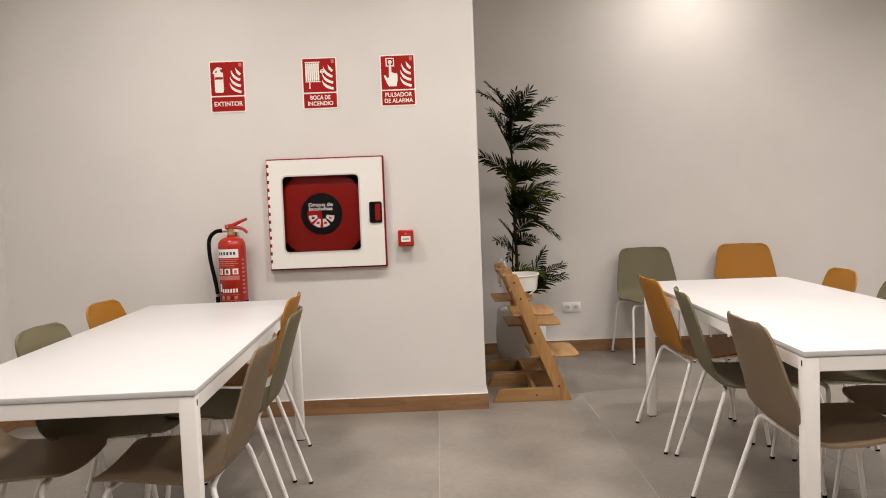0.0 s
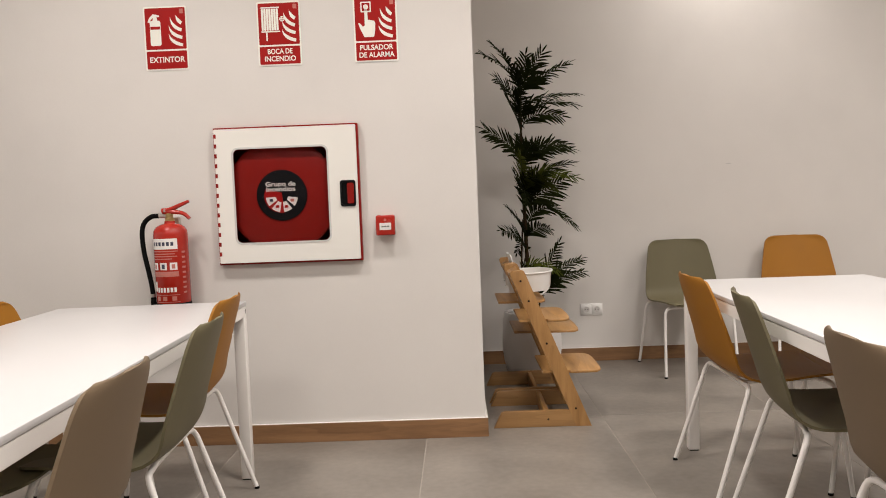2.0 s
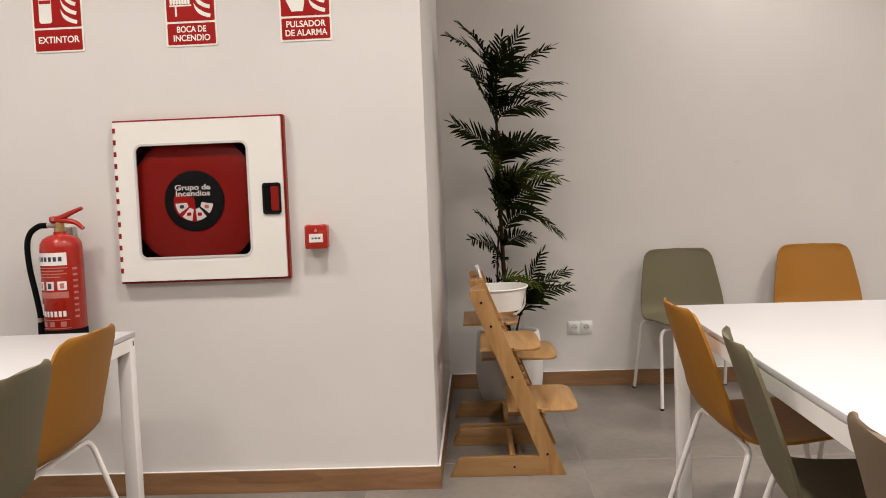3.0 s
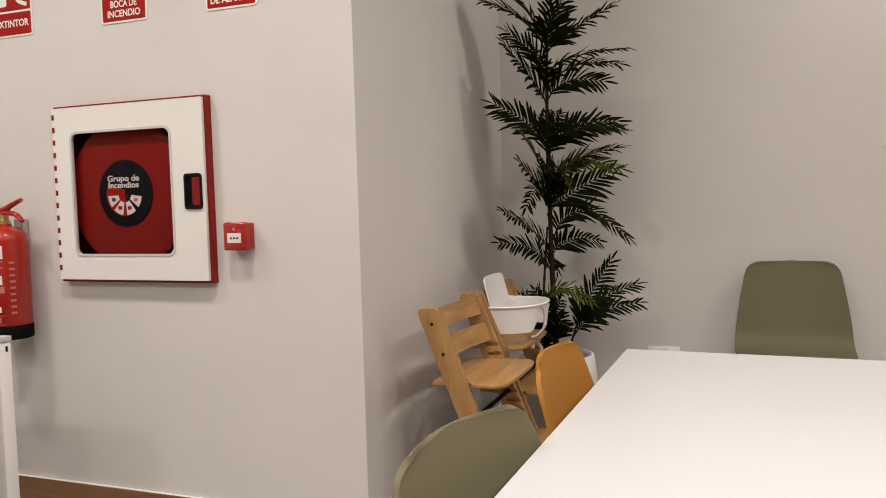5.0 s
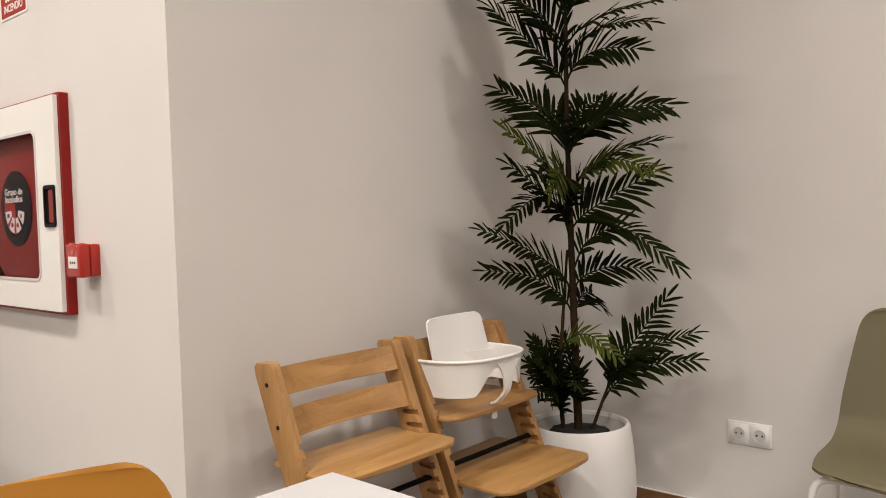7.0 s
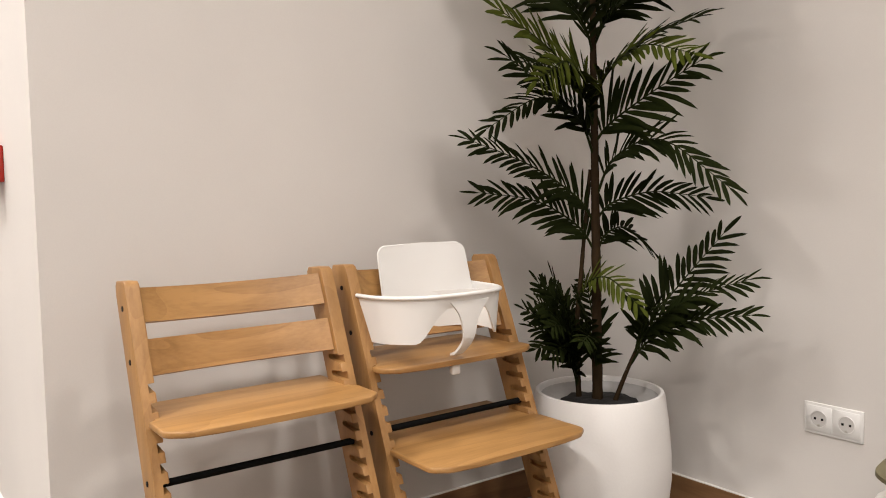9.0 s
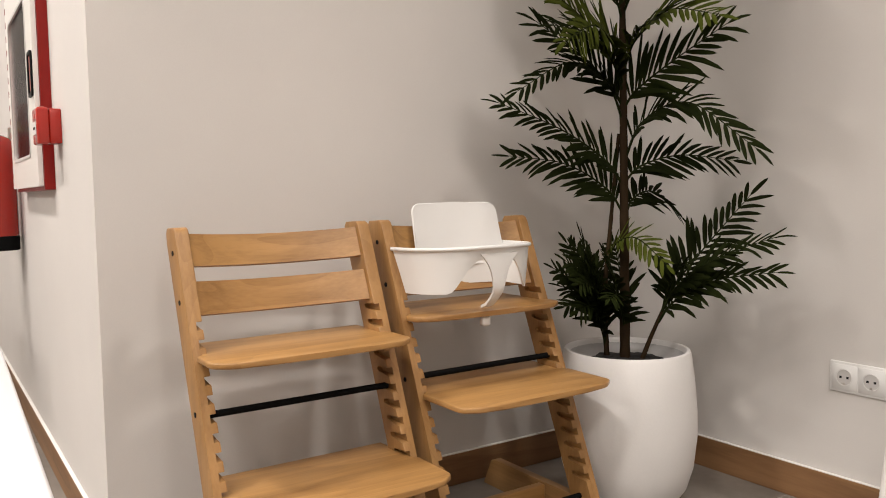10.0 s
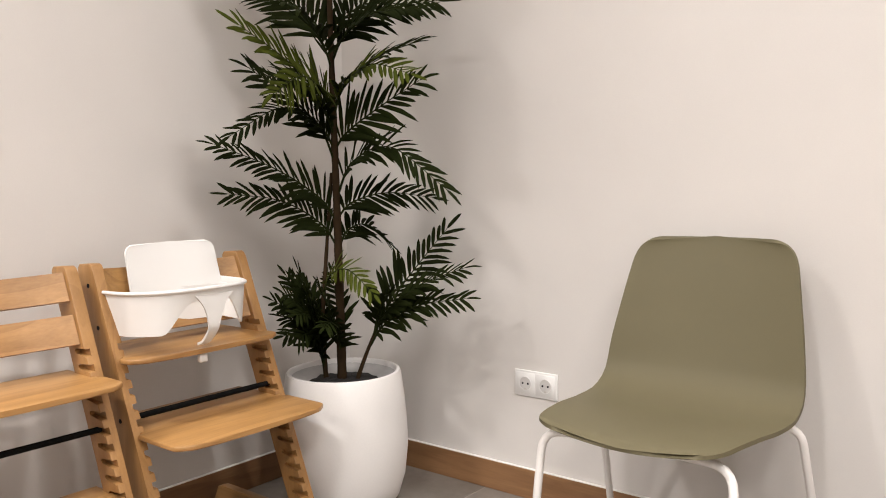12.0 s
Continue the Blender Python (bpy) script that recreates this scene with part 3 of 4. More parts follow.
def baby_seat(at):
    """A white moulded ring with a back panel; it faces +x, its middle at y 0, its rim at z 0."""
    t = thing("baby_seat", at, "white moulded plastic baby seat clipped onto a high chair", "baby seat")

    def panel(u, v):
        s, u = 2 * v - 1, math.sin(math.pi / 2 * u)
        half = 0.133 + 0.006 * (1 - u)
        if u > 0.84:
            half -= 0.028 * (1 - math.sqrt(max(0, 1 - ((u - 0.84) / 0.16) ** 2)))
        return (-0.026 - 0.042 * u + 0.012 * s * s, half * s + 0.031, -0.055 + 0.164 * u)
    part("back_panel", shell(panel, 22, 16, 0.006), WHITE_PLASTIC, t, smooth=60)
    ring = curve(((-0.075, -0.186, 0), (0.01, -0.186, 0), (0.10, -0.176, 0.002), (0.170, -0.115, 0.004), (0.192, -0.004, 0.006), (0.162, 0.100, 0.004), (0.10, 0.152, 0.002), (0.01, 0.172, 0), (-0.075, 0.174, 0)), 8)

    def depth(f):
        """How far the ring's wall hangs down, by the way along it: deep sides, leg openings, a post in the middle."""
        g = abs(2 * f - 1)
        k = min(1, max(0, (g - 0.11) / 0.20))
        deep = 0.030 + 0.076 * k * k * (3 - 2 * k)
        return deep

    def wall(u, v):
        k = v * (len(ring) - 1)
        i = min(int(k), len(ring) - 2)
        p = ring[i].lerp(ring[i + 1], k - i)
        out = Vector((p.x + 0.02, p.y, 0)).normalized()
        return p - Vector((0, 0, depth(v) * u)) - out * (0.010 * u + 0.001)
    part("side_wall", shell(wall, 6, 64, 0.005), WHITE_PLASTIC, t, smooth=60)
    
    def lower(u, v):
        s = 2 * v - 1
        return (-0.034 + 0.046 * s * s, 0.174 * s, -0.012 - 0.092 * u)
    part("back_wall", shell(lower, 6, 12, 0.005), WHITE_PLASTIC, t, smooth=60)
    part("rim", sweep(ring, 0.0055, 10, flat=0.9), WHITE_PLASTIC, t, smooth=60)
    post = curve(((0.187, 0.0, -0.01), (0.186, 0.0, -0.05), (0.180, 0.0, -0.10), (0.148, 0.0, -0.136), (0.124, 0.0, -0.147)), 6)

    def strap(u, v):
        k = u * (len(post) - 1)
        i = min(int(k), len(post) - 2)
        p = post[i].lerp(post[i + 1], k - i)
        half = 0.044 * (1 - u) ** 4 + 0.0125
        return p + Vector((-0.002 * (2 * v - 1) ** 2, half * (2 * v - 1), 0))
    part("front_post", shell(strap, 24, 6, 0.007), WHITE_PLASTIC, t, smooth=60)
    part("clip", box((0.115, -0.012, -0.192), (0.130, 0.012, -0.168), 0.004), WHITE_PLASTIC, t, smooth=50)
    for sy in (-1, 1):
        part("hook", box((-0.085, sy * 0.170 - 0.008, -0.06), (-0.050, sy * 0.170 + 0.008, -0.004), 0.005), WHITE_PLASTIC, t, smooth=50)
    return t


baby_seat(pose(0.492, 6.016, 0.737))


# ---- potted palm ----
PX, PY = 0.602, 6.522


def pot():
    t = thing("plant_pot", pose(PX, PY, 0), "tall white matt pot with rounded foot in the corner", "plant pot")
    part("body", lathe([(0, 0.0), (0.120, 0.0), (0.145, 0.010), (0.166, 0.040), (0.184, 0.10), (0.194, 0.19), (0.193, 0.26), (0.186, 0.346), (0.177, 0.416), (0.173, 0.425), (0.165, 0.426), (0.159, 0.420), (0.160, 0.35), (0.160, 0.29), (0, 0.29)], 56), POT, t, smooth=50)
    part("inner_liner", lathe([(0.1595, 0.412), (0.152, 0.398), (0.118, 0.390), (0.110, 0.374), (0, 0.374)], 40), POT_IN, t, "grey inner liner", smooth=60)
    return t


pot()
soil_bm = lathe([(0.109, 0.373), (0.106, 0.392), (0.08, 0.398), (0.04, 0.402), (0, 0.403)], 36)
for v in soil_bm.verts:
    v.co.z += noise.noise(v.co * 60) * 0.006
soil = part("soil", soil_bm, SOIL, smooth=60)
soil.matrix_basis = pose(PX, PY, 0)
tagged(soil, "black planting soil filling the white pot", "soil")


palm = thing("palm_plant", pose(PX, PY, 0.37), "tall artificial palm with dark green feather fronds in a white pot", "plant")
TRUNK = curve(((0.004, -0.010, 0.0), (-0.012, 0.004, 0.35), (-0.022, 0.010, 0.72), (-0.028, 0.012, 1.10), (-0.022, 0.010, 1.54)), 10)
SECOND = curve(((-0.045, -0.030, 0.0), (-0.055, -0.030, 0.20), (-0.050, -0.010, 0.42), (-0.035, 0.005, 0.66)), 8)
THIRD = curve(((0.035, 0.010, 0.0), (0.060, 0.032, 0.09), (0.085, 0.060, 0.18)), 8)
part("trunk", sweep(TRUNK, 0.0145, 12, taper=lambda f: 1.05 - 0.60 * f + 0.05 * math.sin(f * 90)), BARK, palm, "brown ringed trunk", smooth=70)
part("trunk", sweep(SECOND, 0.008, 10, taper=lambda f: 1.05 - 0.5 * f + 0.06 * math.sin(f * 60)), BARK, palm, smooth=70)
part("trunk", sweep(THIRD, 0.007, 10, taper=lambda f: 1.05 - 0.4 * f), BARK, palm, smooth=70)
TOWARD = Vector((0.670, -0.742, 0))
LEAF_RANDOM = random.Random(7)


def frond(stem, height, tip, arch=0.04, broad=0.10, mat=None, twist=None):
    """A feather frond that leaves a stem at a height above the floor and ends at a tip in the room."""
    rnd = LEAF_RANDOM
    mat = mat or LEAF
    base = height - 0.37
    foot = min(stem, key=lambda p: abs(p.z - base))
    foot = Vector((foot.x, foot.y, base))
    end = Vector(tip) - Vector((PX, PY, 0.37))
    # keep the tips off the two walls
    end.x = max(end.x, AX - PX + 0.03)
    end.y = min(end.y, BY - PY - 0.03)
    end = foot.lerp(end, 0.91)
    reach = (end - foot).length
    mid = foot.lerp(end, 0.52) + Vector((0, 0, arch + reach * 0.05))
    first = foot.lerp(end, 0.16) + Vector((0, 0, arch * 0.7 + reach * 0.06))
    line = curve((foot, first, mid, end), 10)
    length = sum((q - p).length for p, q in zip(line, line[1:]))
    count = max(9, int(length * 0.82 / 0.0172))
    bm = bmesh.new()
    sweep(line, 0.0036, 6, bm=bm, taper=lambda f: 1.15 - 0.9 * f)
    nstem = len(bm.faces)
    lay = (end - foot).normalized().cross(Vector((0, 0, 1)))
    turn = -math.copysign(twist or rnd.uniform(0.45, 1.0), lay.dot(TOWARD))
    for k in range(count + 1):
        f = 0.18 + 0.82 * k / count
        i = min(int(f * (len(line) - 1)), len(line) - 2)
        p = line[i].lerp(line[i + 1], f * (len(line) - 1) - i)
        d = (line[i + 1] - line[i]).normalized()
        side = d.cross(Vector((0, 0, 1))).normalized()
        upward = side.cross(d)
        side, upward = side * math.cos(turn) + upward * math.sin(turn), upward * math.cos(turn) - side * math.sin(turn)
        # longest a third of the way out, shorter towards the tip
        size = broad * 1.28 * (0.62 + 1.5 * f if f < 0.32 else 1.10 - 0.62 * (f - 0.32) / 0.68)
        for sgn in ((-1, 1) if k < count else (0,)):
            lean = 0.60 + 0.95 * f + rnd.uniform(-0.14, 0.14)
            if sgn == 0:
                way = d.copy()
            else:
                way = (side * sgn + d * lean + upward * (0.22 + rnd.uniform(-0.20, 0.20))).normalized()
            ln = max(0.030, size * rnd.uniform(0.82, 1.12))
            across = way.cross(upward).normalized()
            across = (across + upward * rnd.uniform(-0.35, 0.35)).normalized()
            w = 0.0045 + 0.021 * ln
            sag = rnd.uniform(0.06, 0.34)
            verts = []
            for g, ww in ((0.0, 0.35), (0.20, 0.90), (0.55, 1.0), (0.84, 0.66)):
                c = p + way * (ln * g) - Vector((0, 0, sag * ln * g * g))
                verts.append((bm.verts.new(c - across * w * ww - upward * 0.0010), bm.verts.new(c + upward * 0.0016 * ww), bm.verts.new(c + across * w * ww - upward * 0.0010)))
            last = bm.verts.new(p + way * ln - Vector((0, 0, sag * ln)))
            for (a0, a1, a2), (b0, b1, b2) in zip(verts, verts[1:]):
                bm.faces.new((a0, a1, b1, b0))
                bm.faces.new((a1, a2, b2, b1))
            a0, a1, a2 = verts[-1]
            bm.faces.new((a0, a1, last))
            bm.faces.new((a1, a2, last))
    for v in bm.verts:
        v.co.x = max(v.co.x, AX - PX + 0.008)
        v.co.y = min(v.co.y, BY - PY - 0.008)
    me = bpy.data.meshes.new("frond")
    for n, fc in enumerate(bm.faces):
        fc.material_index = 0 if n < nstem else 1
        fc.smooth = True
    bm.to_mesh(me)
    bm.free()
    me.materials.append(STEM)
    me.materials.append(mat)
    ob = new("frond", me)
    ob.parent = palm
    return ob


# the lowest tier: a dense clump on the thin stem, long feathers on the slanting one
frond(SECOND, 0.45, (0.520, 6.305, 0.680), 0.03, 0.080, twist=1.0)
frond(SECOND, 0.46, (0.480, 6.395, 0.750), 0.02, 0.080, twist=1.0)
frond(SECOND, 0.43, (0.495, 6.360, 0.620), 0.04, 0.075)
frond(SECOND, 0.42, (0.555, 6.315, 0.570), 0.05, 0.075)
frond(SECOND, 0.46, (0.620, 6.310, 0.640), 0.05, 0.075)
frond(SECOND, 0.45, (0.560, 6.380, 0.775), 0.01, 0.080, twist=1.0)
frond(SECOND, 0.44, (0.440, 6.430, 0.650), 0.04, 0.075)
frond(SECOND, 0.48, (0.430, 6.480, 0.730), 0.03, 0.075)
frond(TRUNK, 0.46, (0.690, 6.360, 0.600), 0.05, 0.075)
frond(TRUNK, 0.47, (0.660, 6.370, 0.730), 0.02, 0.080, twist=0.9)
frond(TRUNK, 0.50, (0.470, 6.600, 0.740), 0.03, 0.075)
frond(SECOND, 0.66, (0.812, 6.470, 0.679), 0.06, 0.065, LEAF_LIT)
frond(THIRD, 0.54, (0.843, 6.781, 0.885), 0.00, 0.112, twist=1.25)
frond(THIRD, 0.53, (0.990, 6.683, 0.767), 0.03, 0.095)
frond(THIRD, 0.50, (1.004, 6.674, 0.674), 0.03, 0.090)
frond(THIRD, 0.54, (0.800, 6.560, 0.690), 0.03, 0.090)
frond(SECOND, 0.48, (0.545, 6.330, 0.700), 0.03, 0.080, twist=1.1)
frond(SECOND, 0.50, (0.500, 6.420, 0.720), 0.03, 0.080)
frond(SECOND, 0.43, (0.600, 6.330, 0.560), 0.05, 0.075)
frond(SECOND, 0.48, (0.610, 6.360, 0.740), 0.02, 0.080, twist=1.0)
# the middle tiers
frond(TRUNK, 0.79, (0.540, 6.850, 0.788), 0.06, 0.080)
frond(TRUNK, 0.80, (0.389, 6.234, 0.989), 0.04, 0.095)
frond(TRUNK, 0.88, (0.434, 6.158, 1.136), 0.02, 0.100, twist=0.9)
frond(TRUNK, 1.06, (0.557, 6.130, 1.135), 0.10, 0.085)
frond(TRUNK, 0.95, (0.961, 6.652, 0.975), 0.12, 0.092, twist=0.8)
frond(TRUNK, 0.89, (0.794, 6.781, 0.955), 0.03, 0.090, twist=0.9)
frond(TRUNK, 1.10, (0.897, 6.607, 1.307), 0.00, 0.140, twist=1.2)
frond(TRUNK, 1.20, (0.951, 6.501, 1.300), 0.07, 0.095, LEAF_LIT)
frond(TRUNK, 1.22, (0.927, 6.568, 1.407), 0.03, 0.110)
frond(TRUNK, 1.10, (0.500, 6.250, 1.350), 0.01, 0.125, twist=1.0)
frond(TRUNK, 1.18, (0.539, 6.193, 1.458), 0.02, 0.125, LEAF_LIT, twist=1.0)
frond(TRUNK, 1.16, (0.760, 6.130, 1.230), 0.08, 0.105, LEAF_LIT)
frond(TRUNK, 1.14, (0.650, 6.190, 1.300), 0.05, 0.110)
# the upper tiers and the crown
frond(TRUNK, 1.38, (0.912, 6.687, 1.534), 0.04, 0.120, twist=1.0)
frond(TRUNK, 1.36, (0.940, 6.580, 1.490), 0.05, 0.105)
frond(TRUNK, 1.40, (0.308, 6.452, 1.640), 0.02, 0.130, twist=1.0)
frond(TRUNK, 1.34, (0.640, 6.230, 1.520), 0.04, 0.110)
frond(TRUNK, 1.42, (0.600, 6.800, 1.600), 0.03, 0.105)
frond(TRUNK, 1.60, (0.429, 6.260, 1.884), 0.00, 0.135, twist=1.0)
frond(TRUNK, 1.62, (0.870, 6.540, 1.700), 0.04, 0.115, twist=1.0)
frond(TRUNK, 1.66, (0.952, 6.484, 1.768), 0.05, 0.090)
frond(TRUNK, 1.74, (0.986, 6.524, 1.836), 0.02, 0.080)
frond(TRUNK, 1.66, (0.560, 6.280, 1.860), 0.02, 0.120)
frond(TRUNK, 1.72, (0.400, 6.430, 1.960), 0.02, 0.120)
frond(TRUNK, 1.84, (0.923, 6.520, 2.048), 0.00, 0.100)
frond(TRUNK, 1.84, (0.299, 6.239, 2.082), 0.04, 0.110)
frond(TRUNK, 1.86, (0.374, 6.263, 2.151), 0.04, 0.110)
frond(TRUNK, 1.84, (0.721, 6.357, 2.100), 0.00, 0.120, twist=1.0)
frond(TRUNK, 1.86, (0.620, 6.480, 2.110), 0.00, 0.110)


# ---- hose cabinet in the wall ----
def hose_cabinet():
    x0, x1, z0, z1 = -1.028, -0.326, 0.898, 1.564
    front = AY - 0.034
    t = thing("hose_cabinet", pose(0, 0, 0), "white metal fire hose cabinet with red edge and window", "fire cabinet")
    corner = rounded(x0, z0, x1, z1, 0.004, 2)
    inner = rounded(x0 + 0.018, z0 + 0.018, x1 - 0.018, z1 - 0.018, 0.002, 2)
    part("frame", frame_plate(corner, inner, 1, front + 0.006, AY - 0.0005), RED_DARK, t, "dark red steel frame")
    # the recessed tray behind the door
    bm = bmesh.new()
    cx0, cx1, cz0, cz1, d = -1.010, -0.344, 0.900, 1.530, 0.20
    box((cx0, AY + d, cz0), (cx1, AY + d + 0.004, cz1), bm=bm)
    for lo, hi in (((cx0, AY, cz0), (cx0 + 0.003, AY + d, cz1)), ((cx1 - 0.003, AY, cz0), (cx1, AY + d, cz1)), ((cx0 + 0.003, AY, cz0), (cx1 - 0.003, AY + d, cz0 + 0.003)), ((cx0 + 0.003, AY, cz1 - 0.003), (cx1 - 0.003, AY + d, cz1))):
        box(lo, hi, bm=bm)
    part("tray", bm, RED_DARK, t, "dark red inside")
    # door with its window
    wx0, wx1, wz0, wz1 = -0.935, -0.477, 1.002, 1.460
    dx0, dx1, dz0, dz1 = x0 + 0.006, x1 - 0.010, z0 + 0.010, z1 - 0.008
    door = part("door", frame_plate(rounded(dx0, dz0, dx1, dz1, 0.004, 6), rounded(wx0, wz0, wx1, wz1, 0.028, 6), 1, front - 0.008, front + 0.005), CAB_WHITE, t, "white enamelled door")
    part("window_gasket", frame_plate(rounded(wx0 - 0.0055, wz0 - 0.0055, wx1 + 0.0055, wz1 + 0.0055, 0.032, 6), rounded(wx0 + 0.003, wz0 + 0.003, wx1 - 0.003, wz1 - 0.003, 0.026, 6), 1, front - 0.0105, front - 0.0082), WHITE_SHADE, door, "pale grey window gasket")
    pane = part("window_pane", prism(rounded(wx0 + 0.001, wz0 + 0.001, wx1 - 0.001, wz1 - 0.001, 0.027, 6), 1, front - 0.004, front - 0.002), PLEXI, door, "clear plastic pane")
    pane.visible_shadow = False
    # hinge slots along the hinge side
    for k in range(13):
        z = z0 + 0.045 + k * 0.0475
        part("hinge_slot", box((dx0 - 0.0008, front - 0.0090, z), (dx0 + 0.011, front - 0.0078, z + 0.020)), RED_DARK, door, "dark red hinge slot")
    # handle well with its red pull
    hx0, hx1, hz0, hz1 = -0.421, -0.346, 1.163, 1.290
    part("handle_surround", frame_plate(rounded(hx0, hz0, hx1, hz1, 0.012, 6), rounded(hx0 + 0.007, hz0 + 0.010, hx1 - 0.007, hz1 - 0.010, 0.010, 6), 1, front - 0.014, front - 0.0082), BLACK, door, "black handle surround")
    part("handle_well", prism(rounded(hx0 + 0.006, hz0 + 0.009, hx1 - 0.006, hz1 - 0.009, 0.010, 6), 1, front - 0.0092, front - 0.0083), RUBBER, door, "black handle well")
    part("handle_pull", prism(rounded(hx0 + 0.034, hz0 + 0.014, hx1 - 0.009, hz1 - 0.014, 0.006, 4), 1, front - 0.0125, front - 0.0094, bevel=0.001), RED_DARK, door, "dark red pull")
    # hose reel, its rim chamfered by the cabinet's corners
    rx, rz, r = (wx0 + wx1) / 2 - 0.004, (wz0 + wz1) / 2 - 0.002, 0.276
    reel_y = AY - 0.008
    bm = lathe([(0, 0), (0.11, 0.0), (0.115, -0.006), (0.255, -0.006), (r, 0.004), (r, 0.014), (0, 0.016)], 64)
    bm.transform(pose(rx, reel_y, rz, -90))
    reel = part("reel_disc", bm, RED_DARK, t, "red hose reel side disc", smooth=40)
    bm = lathe([(0, 0.11), (0.20, 0.11), (0.245, 0.10), (0.245, 0.03), (0.20, 0.02), (0, 0.02)], 48)
    bm.transform(pose(rx, reel_y, rz, -90))
    part("hose", bm, RUBBER, reel, "black coiled hose", smooth=60)
    bm = lathe([(0, 0.0), (0.118, 0.0), (0.124, 0.002), (0.124, 0.004), (0, 0.004)], 48)
    bm.transform(pose(rx, reel_y - 0.012, rz, -90))
    hub = part("hub_label", bm, BLACK, reel, "black round label", smooth=40)
    face = reel_y - 0.0135
    red = [(rx + 0.086 * math.cos(radians(a)), rz - 0.005 + 0.080 * math.sin(radians(a))) for a in range(150, 285, 9)]
    part("red_swirl", prism(red + [(rx, rz + 0.012)], 1, face, face + 0.001), RED_SIGN, hub, "red printed swirl")
    for k, a0 in enumerate((184, 229, 276, 321)):
        outer = [(rx + 0.078 * math.cos(radians(a)), rz - 0.004 + 0.078 * math.sin(radians(a))) for a in range(a0, a0 + 40, 8)]
        inner = [(rx + 0.030 * math.cos(radians(a)), rz - 0.004 + 0.030 * math.sin(radians(a))) for a in range(a0 + 34, a0 - 1, -8)]
        part("white_segment", prism(outer + inner, 1, face - 0.001, face - 0.0002), PRINT_WHITE, hub, "white printed segment")
        m = radians(a0 + 16)
        mx, mz = rx + 0.055 * math.cos(m), rz - 0.004 + 0.055 * math.sin(m)
        part("pictogram", prism(rounded(mx - 0.009, mz - 0.007, mx + 0.009, mz + 0.007, 0.004, 3), 1, face - 0.0018, face - 0.0011), (PRINT_BLUE, RED_SIGN, RED_SIGN, PRINT_PINK)[k], hub, "small printed pictogram")
    words = lettering("lettering", "Grupo de\nIncendios", 0.0215, PRINT_WHITE, hub, pose(rx - 0.004, face - 0.0006, rz + 0.042, 90), bold=0.0006)
    words.scale = (1.22, 1, 1)
    return t


hose_cabinet()


# ---- safety signs ----
def flames():
    """Four tongues of fire, each a swoosh from a pointed tip down to the right, as outlines."""
    out = []
    for tip, end in (((0.129, 0.253), (0.183, 0.190)), ((0.157, 0.262), (0.184, 0.222)), ((0.122, 0.213), (0.185, 0.154)), ((0.120, 0.173), (0.186, 0.118))):
        a, c = Vector(tip), Vector(end)
        b = Vector((a.x + 0.008, c.y + 0.012))
        upper, lower = [], []
        for k in range(9):
            t = k / 8
            p = a * (1 - t) ** 2 + b * 2 * t * (1 - t) + c * t * t
            d = ((b - a) * (1 - t) + (c - b) * t).normalized()
            h = 0.0088 * min(1, t * 1.9) * (1 - 0.15 * t)
            upper.append((p.x - d.y * h, p.y + d.x * h))
            lower.append((p.x + d.y * h, p.y - d.x * h))
        out.append(upper + lower[:0:-1])
    return out


